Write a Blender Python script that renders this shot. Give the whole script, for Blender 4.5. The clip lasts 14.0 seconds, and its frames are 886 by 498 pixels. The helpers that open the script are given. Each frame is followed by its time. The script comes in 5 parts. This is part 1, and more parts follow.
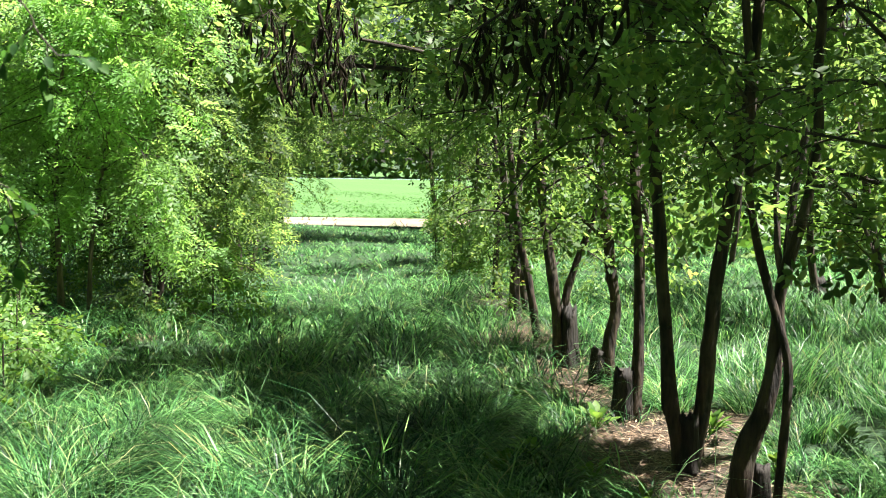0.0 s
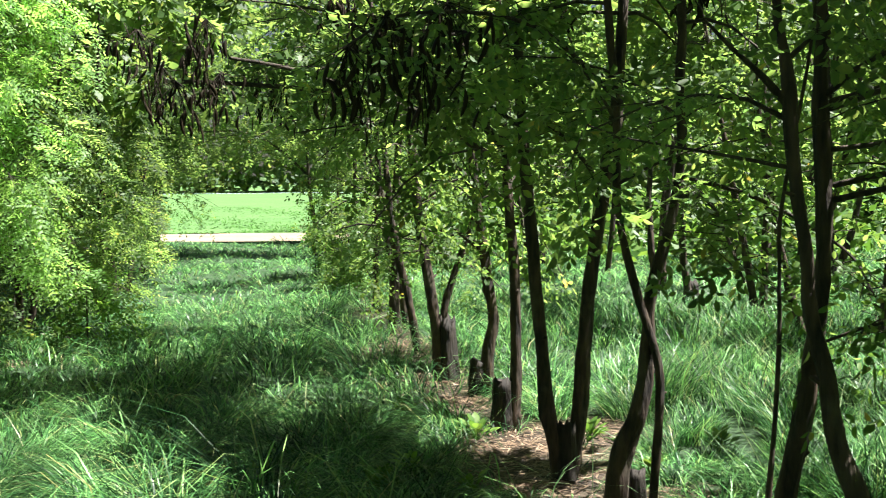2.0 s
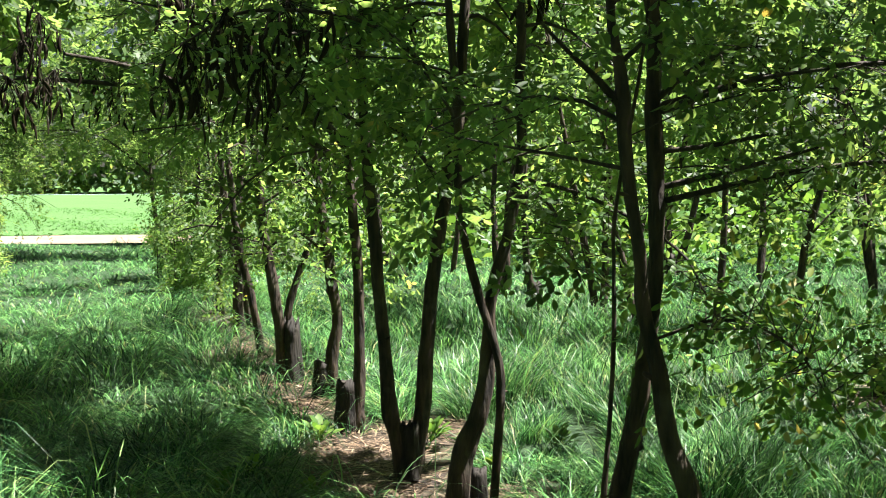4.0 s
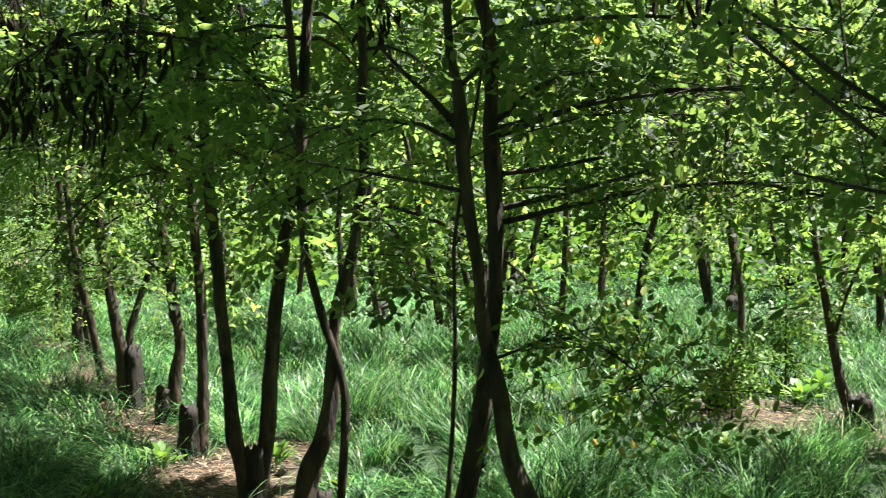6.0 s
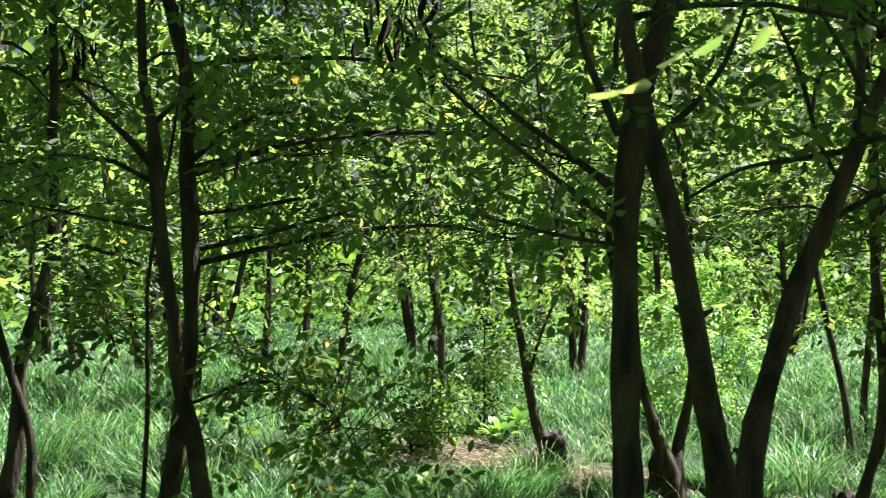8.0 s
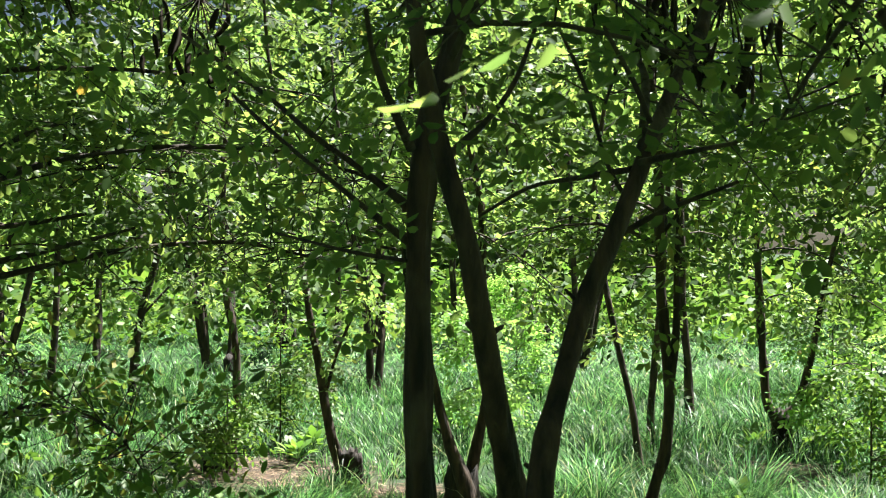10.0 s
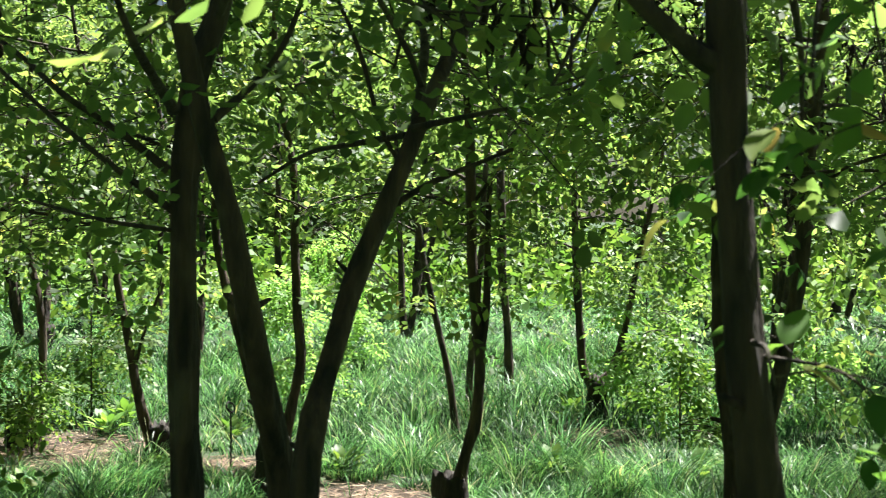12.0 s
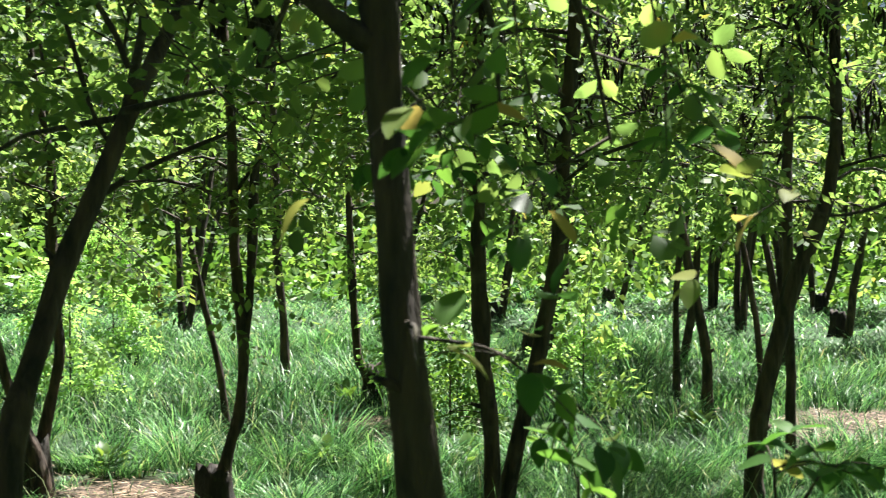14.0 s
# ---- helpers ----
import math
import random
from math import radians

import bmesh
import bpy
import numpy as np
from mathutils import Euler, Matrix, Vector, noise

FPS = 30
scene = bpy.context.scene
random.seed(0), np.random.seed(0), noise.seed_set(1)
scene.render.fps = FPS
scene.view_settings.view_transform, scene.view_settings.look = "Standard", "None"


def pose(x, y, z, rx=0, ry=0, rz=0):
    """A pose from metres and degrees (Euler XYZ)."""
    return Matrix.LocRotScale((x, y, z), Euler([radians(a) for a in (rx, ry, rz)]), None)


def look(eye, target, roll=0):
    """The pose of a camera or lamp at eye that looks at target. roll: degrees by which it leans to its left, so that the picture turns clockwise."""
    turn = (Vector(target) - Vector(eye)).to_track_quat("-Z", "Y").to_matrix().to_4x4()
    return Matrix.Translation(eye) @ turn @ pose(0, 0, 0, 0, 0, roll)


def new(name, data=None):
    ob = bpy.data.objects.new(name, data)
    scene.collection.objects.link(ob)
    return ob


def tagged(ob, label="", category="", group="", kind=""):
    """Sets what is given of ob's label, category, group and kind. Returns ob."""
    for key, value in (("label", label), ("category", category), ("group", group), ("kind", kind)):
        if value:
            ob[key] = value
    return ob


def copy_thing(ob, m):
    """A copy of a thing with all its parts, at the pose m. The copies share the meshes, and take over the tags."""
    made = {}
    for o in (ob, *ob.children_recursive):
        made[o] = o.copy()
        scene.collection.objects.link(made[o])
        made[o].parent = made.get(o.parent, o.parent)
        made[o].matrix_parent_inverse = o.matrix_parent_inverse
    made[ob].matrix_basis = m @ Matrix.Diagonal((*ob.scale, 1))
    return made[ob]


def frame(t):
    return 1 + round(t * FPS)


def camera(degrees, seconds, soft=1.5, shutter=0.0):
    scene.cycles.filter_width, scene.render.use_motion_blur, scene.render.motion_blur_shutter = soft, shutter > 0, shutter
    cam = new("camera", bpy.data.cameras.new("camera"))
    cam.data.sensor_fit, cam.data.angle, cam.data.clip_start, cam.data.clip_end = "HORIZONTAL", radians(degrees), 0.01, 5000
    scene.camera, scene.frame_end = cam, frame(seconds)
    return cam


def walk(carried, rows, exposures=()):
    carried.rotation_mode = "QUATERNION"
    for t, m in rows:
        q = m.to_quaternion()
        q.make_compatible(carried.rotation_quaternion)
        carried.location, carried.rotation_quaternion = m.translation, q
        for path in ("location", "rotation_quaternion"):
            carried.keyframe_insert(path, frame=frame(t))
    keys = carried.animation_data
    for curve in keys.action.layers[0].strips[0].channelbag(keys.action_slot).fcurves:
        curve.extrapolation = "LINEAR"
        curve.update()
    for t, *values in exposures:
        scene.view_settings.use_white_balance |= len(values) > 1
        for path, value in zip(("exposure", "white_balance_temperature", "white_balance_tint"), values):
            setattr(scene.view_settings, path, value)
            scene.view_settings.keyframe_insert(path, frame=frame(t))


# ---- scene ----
cam = camera(37.05, 14.0, soft=0.9, shutter=0.3)
cam.data.dof.use_dof, cam.data.dof.focus_distance, cam.data.dof.aperture_fstop = True, 8.0, 16.0
PATH = [
    (0, -0.001, 0.001, 1.594, 86.250, -0.728, -0.000),
    (0.5, 0.005, -0.011, 1.598, 86.600, -0.543, -0.876),
    (1, 0.006, -0.024, 1.609, 86.779, -0.285, -1.888),
    (1.5, 0.022, -0.021, 1.618, 86.869, 0.170, -3.297),
    (2, 0.037, -0.018, 1.621, 86.736, 0.512, -5.187),
    (2.5, 0.042, -0.016, 1.619, 86.575, 0.424, -7.157),
    (3, 0.048, -0.016, 1.617, 86.588, 0.404, -8.966),
    (3.2, 0.050, -0.015, 1.616, 86.600, 0.493, -9.627),
    (5.3, 0.085, -0.028, 1.609, 87.362, -0.113, -15.305),
    (5.5, 0.081, -0.032, 1.610, 87.456, 0.111, -16.046),
    (6, 0.077, -0.049, 1.617, 87.661, 0.433, -18.397),
    (6.5, 0.097, -0.051, 1.619, 88.025, 0.330, -21.917),
    (7, 0.110, -0.039, 1.618, 88.655, -0.035, -25.289),
    (7.5, 0.123, -0.025, 1.617, 89.062, -0.091, -28.236),
    (8, 0.127, -0.012, 1.620, 89.373, -0.178, -31.019),
    (8.5, 0.121, -0.012, 1.622, 89.777, -0.413, -33.681),
    (8.7, 0.113, -0.013, 1.623, 89.891, -0.547, -34.807),
    (11, 0.239, 0.021, 1.616, 89.594, -0.144, -42.639),
    (11.5, 0.291, 0.018, 1.623, 89.106, -0.582, -44.540),
    (12, 0.331, 0.007, 1.623, 88.764, -0.290, -46.892),
    (12.5, 0.362, 0.009, 1.625, 88.482, 0.009, -49.275),
    (13, 0.386, -0.030, 1.620, 88.370, 0.211, -51.125),
    (13.5, 0.410, -0.072, 1.610, 88.468, 0.197, -53.275),
    (14, 0.444, -0.082, 1.613, 88.401, -0.101, -55.931),
]
walk(cam, [(t, pose(x, y, z, rx, ry, rz)) for t, x, y, z, rx, ry, rz in PATH])

# ---- light ----
SUN_AZ, SUN_EL = radians(-3), radians(66)       # azimuth from +x towards +y
to_sun = Vector((math.cos(SUN_EL) * math.cos(SUN_AZ), math.cos(SUN_EL) * math.sin(SUN_AZ), math.sin(SUN_EL)))
sun = new("sun", bpy.data.lights.new("sun", "SUN"))
sun.data.energy, sun.data.angle, sun.data.color = 5.0, radians(0.55), (1.0, 0.97, 0.92)
sun.matrix_world = look(to_sun * 60, (0, 0, 0))
world = bpy.data.worlds.new("sky")
scene.world = world
world.use_nodes = True
wn = world.node_tree.nodes
sky = wn.new("ShaderNodeTexSky")
sky.sky_type, sky.sun_disc = "NISHITA", False
sky.sun_elevation, sky.sun_rotation = SUN_EL, math.pi / 2 - SUN_AZ
world.node_tree.links.new(sky.outputs[0], wn["Background"].inputs[0])
wn["Background"].inputs[1].default_value = 0.0115
scene.view_settings.exposure = 2.33


# ---- materials ----
def material(name):
    m = bpy.data.materials.new(name)
    m.use_nodes = True
    return m, m.node_tree.nodes, m.node_tree.links, m.node_tree.nodes["Principled BSDF"]


def ramp(nodes, stops, mode="LINEAR"):
    r = nodes.new("ShaderNodeValToRGB")
    r.color_ramp.interpolation = mode
    e = r.color_ramp.elements
    e[0].position, e[0].color = stops[0][0], (*stops[0][1], 1)
    e[1].position, e[1].color = stops[-1][0], (*stops[-1][1], 1)
    for p, c in stops[1:-1]:
        e.new(p).color = (*c, 1)
    return r


def noise_node(nodes, links, scale, detail=4.0, stretch=(1, 1, 1)):
    tc, mp, n = nodes.new("ShaderNodeNewGeometry"), nodes.new("ShaderNodeMapping"), nodes.new("ShaderNodeTexNoise")
    mp.inputs["Scale"].default_value = stretch
    n.inputs["Scale"].default_value, n.inputs["Detail"].default_value = scale, detail
    links.new(tc.outputs["Position"], mp.inputs[0])
    links.new(mp.outputs[0], n.inputs["Vector"])
    return n


def leafy(name, stops, through_gain, amount, rough=0.5, patch=0.6, shine=0.35, patches=1.1, own=1.0):
    """A thin green blade: reflects, shines a little and lets light through; each blade has its own tone."""
    m, nodes, links, bsdf = material(name)
    geo = nodes.new("ShaderNodeNewGeometry")
    r = ramp(nodes, stops)
    tone = nodes.new("ShaderNodeMapRange")
    tone.data_type, tone.clamp = "FLOAT", False
    spread = noise_node(nodes, links, 5.5, 3)         # leaves of one twig share their tone
    tone.inputs["From Min"].default_value, tone.inputs["From Max"].default_value = 0.3, 0.72
    links.new(spread.outputs[0], tone.inputs[0])
    share = nodes.new("ShaderNodeMix")
    share.inputs["Factor"].default_value = own
    links.new(tone.outputs[0], share.inputs["A"])
    links.new(geo.outputs["Random Per Island"], share.inputs["B"])
    links.new(share.outputs["Result"], r.inputs[0])
    n = noise_node(nodes, links, patches, 3)
    hs = nodes.new("ShaderNodeHueSaturation")
    rng_node = nodes.new("ShaderNodeMapRange")
    rng_node.inputs["To Min"].default_value, rng_node.inputs["To Max"].default_value = 1 - patch * 0.7, 1 + patch * 0.7
    rng_node.inputs["From Min"].default_value, rng_node.inputs["From Max"].default_value = 0.3, 0.7
    links.new(n.outputs[0], rng_node.inputs[0])
    links.new(rng_node.outputs[0], hs.inputs["Value"])
    links.new(r.outputs[0], hs.inputs["Color"])
    links.new(hs.outputs[0], bsdf.inputs["Base Color"])
    bsdf.inputs["Roughness"].default_value = rough
    bsdf.inputs["Specular IOR Level"].default_value = shine
    tr, mix, gain = nodes.new("ShaderNodeBsdfTranslucent"), nodes.new("ShaderNodeMixShader"), nodes.new("ShaderNodeMix")
    gain.data_type, gain.blend_type = "RGBA", "MULTIPLY"
    gain.inputs["Factor"].default_value = 1.0
    gain.inputs["B"].default_value = (*through_gain, 1)
    gain.clamp_result = False
    links.new(hs.outputs[0], gain.inputs["A"])
    links.new(gain.outputs["Result"], tr.inputs[0])
    mix.inputs[0].default_value = amount
    links.new(bsdf.outputs[0], mix.inputs[1])
    links.new(tr.outputs[0], mix.inputs[2])
    links.new(mix.outputs[0], nodes["Material Output"].inputs[0])
    return m


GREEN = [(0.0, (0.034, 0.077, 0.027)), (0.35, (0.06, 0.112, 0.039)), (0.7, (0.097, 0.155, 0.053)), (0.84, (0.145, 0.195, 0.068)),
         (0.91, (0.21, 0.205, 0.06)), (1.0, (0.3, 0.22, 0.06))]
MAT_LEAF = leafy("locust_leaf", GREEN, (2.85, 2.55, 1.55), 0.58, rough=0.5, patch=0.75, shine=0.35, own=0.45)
# brighter copy of the locust leaf, with sunlight put into its colour
MAT_LEAF_SUN = leafy("locust_leaf_sunlit", [(0.0, (0.08, 0.165, 0.052)), (0.5, (0.175, 0.305, 0.105)), (0.93, (0.26, 0.4, 0.16)), (0.97, (0.33, 0.34, 0.13)), (1.0, (0.4, 0.31, 0.13))], (2.2, 2.1, 1.25), 0.58, patch=0.6, own=0.3)
MAT_YELLOW = leafy("yellowing_leaf", [(0.0, (0.06, 0.13, 0.03)), (0.75, (0.11, 0.2, 0.05)), (0.93, (0.25, 0.28, 0.09)), (1.0, (0.33, 0.25, 0.09))], (1.8, 1.7, 1.0), 0.5)
MAT_GRASS = leafy("meadow_grass", [(0.0, (0.007, 0.024, 0.008)), (0.4, (0.022, 0.072, 0.024)), (0.7, (0.07, 0.185, 0.058)), (0.9, (0.168, 0.35, 0.118)), (0.98, (0.21, 0.3, 0.1)), (1.0, (0.34, 0.31, 0.17))],
                  (2.1, 2.0, 1.5), 0.24, rough=0.36, patch=0.95, shine=0.18, patches=2.6)
MAT_WEED = leafy("broad_weed_leaf", [(0.0, (0.045, 0.11, 0.022)), (0.6, (0.085, 0.17, 0.034)), (1.0, (0.14, 0.22, 0.05))], (1.9, 1.8, 1.1), 0.42)
MAT_STALK = leafy("grass_stalk", [(0.0, (0.12, 0.24, 0.1)), (0.7, (0.2, 0.31, 0.15)), (1.0, (0.36, 0.35, 0.2))], (1.5, 1.5, 1.3), 0.4, rough=0.4, patch=0.3)
MAT_CROP = leafy("field_grass", [(0.0, (0.045, 0.12, 0.026)), (1.0, (0.075, 0.17, 0.04))], (1.5, 1.5, 1.2), 0.3)
MAT_DRY = leafy("dry_straw", [(0.0, (0.05, 0.03, 0.018)), (0.5, (0.16, 0.105, 0.066)), (1.0, (0.4, 0.3, 0.21))], (1, 1, 1), 0.15, rough=0.6, patch=0.3)
MAT_POD = leafy("seed_pod", [(0.0, (0.01, 0.008, 0.005)), (0.7, (0.022, 0.016, 0.009)), (1.0, (0.05, 0.035, 0.02))], (1, 1, 1), 0.05, rough=0.6, patch=0.2, shine=0.12)


def big_leaf(name, stops, through_gain, amount):
    """As leafy, for single leaves: each object has its own tone, with paler veins."""
    m = leafy(name, stops, through_gain, amount, 0.55, 0.4, 0.2)
    nodes, links = m.node_tree.nodes, m.node_tree.links
    info = nodes.new("ShaderNodeObjectInfo")
    for n in nodes:
        if n.type == "VALTORGB":
            links.new(info.outputs["Random"], n.inputs[0])
    return m


MAT_SPRAY = big_leaf("spray_leaf", [(0.0, (0.02, 0.062, 0.016)), (0.5, (0.04, 0.105, 0.024)), (1.0, (0.08, 0.165, 0.034))], (2.3, 2.1, 1.3), 0.5)
MAT_SPRAY_YELLOW = big_leaf("spray_leaf_yellow", [(0.0, (0.13, 0.19, 0.045)), (0.7, (0.22, 0.23, 0.07)), (1.0, (0.27, 0.19, 0.07))], (1.6, 1.5, 1.1), 0.5)


def bark(name, dark, light, lichen):
    m, nodes, links, bsdf = material(name)
    n1 = noise_node(nodes, links, 26, 6, (1, 1, 0.22))
    n2 = noise_node(nodes, links, 5, 4)
    r1 = ramp(nodes, [(0.35, dark), (0.68, light)])
    r2 = ramp(nodes, [(0.56, (0, 0, 0)), (0.7, (1, 1, 1))])
    links.new(n1.outputs[0], r1.inputs[0])
    links.new(n2.outputs[0], r2.inputs[0])
    mix = nodes.new("ShaderNodeMix")
    mix.data_type = "RGBA"
    links.new(r2.outputs[0], mix.inputs["Factor"])
    links.new(r1.outputs[0], mix.inputs["A"])
    mix.inputs["B"].default_value = (*lichen, 1)
    links.new(mix.outputs["Result"], bsdf.inputs["Base Color"])
    bsdf.inputs["Roughness"].default_value = 0.85
    bump = nodes.new("ShaderNodeBump")
    bump.inputs["Strength"].default_value, bump.inputs["Distance"].default_value = 1.0, 0.03
    links.new(n1.outputs[0], bump.inputs["Height"])
    links.new(bump.outputs[0], bsdf.inputs["Normal"])
    return m


MAT_BARK = bark("locust_bark", (0.007, 0.0047, 0.0032), (0.066, 0.041, 0.026), (0.07, 0.054, 0.037))
MAT_STUMP = bark("old_stump_wood", (0.005, 0.0038, 0.0028), (0.028, 0.02, 0.014), (0.026, 0.021, 0.015))
MAT_PALE_BARK = bark("young_pale_bark", (0.05, 0.038, 0.028), (0.16, 0.125, 0.1), (0.12, 0.11, 0.08))
MAT_TWIG = bark("twig_bark", (0.013, 0.009, 0.006), (0.052, 0.036, 0.022), (0.06, 0.052, 0.028))


def earth(name, stops, scale, bump_d):
    m, nodes, links, bsdf = material(name)
    n1, n2 = noise_node(nodes, links, scale, 8), noise_node(nodes, links, scale * 0.06, 3)
    r1 = ramp(nodes, stops)
    mx = nodes.new("ShaderNodeMath")
    mx.operation = "MULTIPLY_ADD"
    mx.inputs[1].default_value, mx.inputs[2].default_value = 0.5, 0.0
    ad = nodes.new("ShaderNodeMath")
    links.new(n1.outputs[0], mx.inputs[0])
    links.new(mx.outputs[0], ad.inputs[0])
    half = nodes.new("ShaderNodeMath")
    half.operation = "MULTIPLY"
    half.inputs[1].default_value = 0.5
    links.new(n2.outputs[0], half.inputs[0])
    links.new(half.outputs[0], ad.inputs[1])
    links.new(ad.outputs[0], r1.inputs[0])
    links.new(r1.outputs[0], bsdf.inputs["Base Color"])
    bsdf.inputs["Roughness"].default_value = 0.95
    bump = nodes.new("ShaderNodeBump")
    bump.inputs["Distance"].default_value = bump_d
    links.new(n1.outputs[0], bump.inputs["Height"])
    links.new(bump.outputs[0], bsdf.inputs["Normal"])
    return m


def turf(m):
    """Green thatch and moss over the soil wherever the sheet's 'bare' value is low."""
    nodes, links = m.node_tree.nodes, m.node_tree.links
    bsdf = nodes["Principled BSDF"]
    soil = bsdf.inputs["Base Color"].links[0].from_socket
    bare = nodes.new("ShaderNodeAttribute")
    bare.attribute_name = "bare"
    n1, n2 = noise_node(nodes, links, 40, 6), noise_node(nodes, links, 3.5, 4)
    green = ramp(nodes, [(0.3, (0.006, 0.016, 0.006)), (0.52, (0.02, 0.05, 0.016)), (0.72, (0.05, 0.1, 0.03))])
    links.new(n1.outputs[0], green.inputs[0])
    edge_mix = nodes.new("ShaderNodeMath")
    edge_mix.operation = "MULTIPLY_ADD"
    edge_mix.use_clamp = True
    edge_mix.inputs[1].default_value = 1.4
    shifted = nodes.new("ShaderNodeMath")
    shifted.inputs[1].default_value = -0.62
    links.new(n2.outputs[0], shifted.inputs[0])
    links.new(bare.outputs["Fac"], edge_mix.inputs[0])
    links.new(shifted.outputs[0], edge_mix.inputs[2])
    mix = nodes.new("ShaderNodeMix")
    mix.data_type = "RGBA"
    links.new(edge_mix.outputs[0], mix.inputs["Factor"])
    links.new(green.outputs[0], mix.inputs["A"])
    links.new(soil, mix.inputs["B"])
    links.new(mix.outputs["Result"], bsdf.inputs["Base Color"])
    return m


MAT_SOIL = earth("leaf_litter_soil", [(0.36, (0.016, 0.011, 0.007)), (0.5, (0.042, 0.029, 0.019)), (0.62, (0.11, 0.078, 0.053))], 22, 0.02)
MAT_SAND = earth("sandy_track", [(0.36, (0.15, 0.11, 0.078)), (0.62, (0.26, 0.2, 0.145))], 6, 0.02)
MAT_STONE = earth("pale_stone", [(0.38, (0.2, 0.19, 0.17)), (0.6, (0.5, 0.48, 0.44))], 30, 0.01)
MAT_FIELD = earth("young_crop", [(0.36, (0.045, 0.115, 0.024)), (0.62, (0.068, 0.155, 0.036))], 3, 0.05)
MAT_PALE = earth("pale_sheeting", [(0.4, (0.2, 0.26, 0.32)), (0.6, (0.34, 0.4, 0.46))], 2, 0.01)


# ---- mesh helpers ----
def mesh_object(name, geo, mat, smooth=False):
    """geo: vertices and a list of face arrays, each with one number of corners."""
    V, faces = geo
    V = np.asarray(V, np.float32).reshape(-1, 3)
    faces = [np.asarray(f, np.int32) for f in faces if len(f)]
    me = bpy.data.meshes.new(name)
    me.vertices.add(len(V))
    me.vertices.foreach_set("co", V.ravel())
    corners = np.concatenate([f.ravel() for f in faces])
    sizes = np.concatenate([np.full(len(f), f.shape[1], np.int32) for f in faces])
    me.loops.add(len(corners))
    me.loops.foreach_set("vertex_index", corners)
    me.polygons.add(len(sizes))
    me.polygons.foreach_set("loop_start", np.concatenate([[0], np.cumsum(sizes)[:-1]]).astype(np.int32))
    if smooth:
        me.polygons.foreach_set("use_smooth", np.ones(len(sizes), bool))
    me.update(calc_edges=True)
    me.materials.append(mat)
    return new(name, me)


def part(name, geo, mat, parent, label="", smooth=False):
    ob = mesh_object(name, geo, mat, smooth)
    ob.parent = parent
    return tagged(ob, label)


def merge(geos):
    V, groups, base = [], {}, 0
    for v, faces in geos:
        v = np.asarray(v, float).reshape(-1, 3)
        V.append(v)
        for f in faces:
            if len(f):
                f = np.asarray(f)
                groups.setdefault(f.shape[1], []).append(f + base)
        base += len(v)
    return np.concatenate(V), [np.concatenate(g) for g in groups.values()]


def unit(v):
    return v / np.maximum(np.linalg.norm(v, axis=-1, keepdims=True), 1e-9)


def smooth_line(pts, steps):
    """Catmull-Rom through the points (x, y, z, radius)."""
    p = np.asarray(pts, float)
    q = np.concatenate([[2 * p[0] - p[1]], p, [2 * p[-1] - p[-2]]])
    u = np.linspace(0, 1, steps, endpoint=False)[:, None]
    out = []
    for i in range(1, len(q) - 2):
        a, b, c, d = q[i - 1:i + 3]
        out.append(0.5 * (2 * b + (c - a) * u + (2 * a - 5 * b + 4 * c - d) * u ** 2 + (3 * b - a - 3 * c + d) * u ** 3))
    out.append(q[-2:-1])
    line = np.concatenate(out)
    line[:, 3] = np.maximum(line[:, 3], 0.0012)
    return line


def tube(line, sides, rough, rng, cap=False, knots=0):
    n = len(line)
    T = unit(np.gradient(line[:, :3], axis=0))
    a = unit(np.cross(T, (0.31, 0.93, 0.17)))
    b = np.cross(T, a)
    th = np.arange(sides) * 2 * math.pi / sides
    wobble = rng.standard_normal((n + 4, sides)) + 0.3 * rng.standard_normal((n + 4, 1))
    wobble = sum(wobble[k:k + n] * w for k, w in enumerate((0.25, 0.6, 0.8, 0.6, 0.25)))
    r = line[:, 3][:, None] * (1 + rough * wobble)
    for _ in range(knots):                            # swellings round old branch scars
        at, turn = rng.integers(2, n - 2), rng.uniform(0, 6.28)
        away = np.arange(n)[:, None] - at
        r = r * (1 + rng.uniform(0.1, 0.24) * np.exp(-(away / rng.uniform(0.8, 1.8)) ** 2 + 2.5 * (np.cos(th - turn)[None] - 1)))
    V = line[:, None, :3] + r[..., None] * (a[:, None] * np.cos(th)[None, :, None] + b[:, None] * np.sin(th)[None, :, None])
    i, j = np.meshgrid(np.arange(n - 1), np.arange(sides), indexing="ij")
    k = (j + 1) % sides
    Q = np.stack([i * sides + j, i * sides + k, (i + 1) * sides + k, (i + 1) * sides + j], -1).reshape(-1, 4)
    faces = [Q]
    if cap:
        faces.append(((n - 1) * sides + np.arange(sides))[None])
    return V.reshape(-1, 3), faces


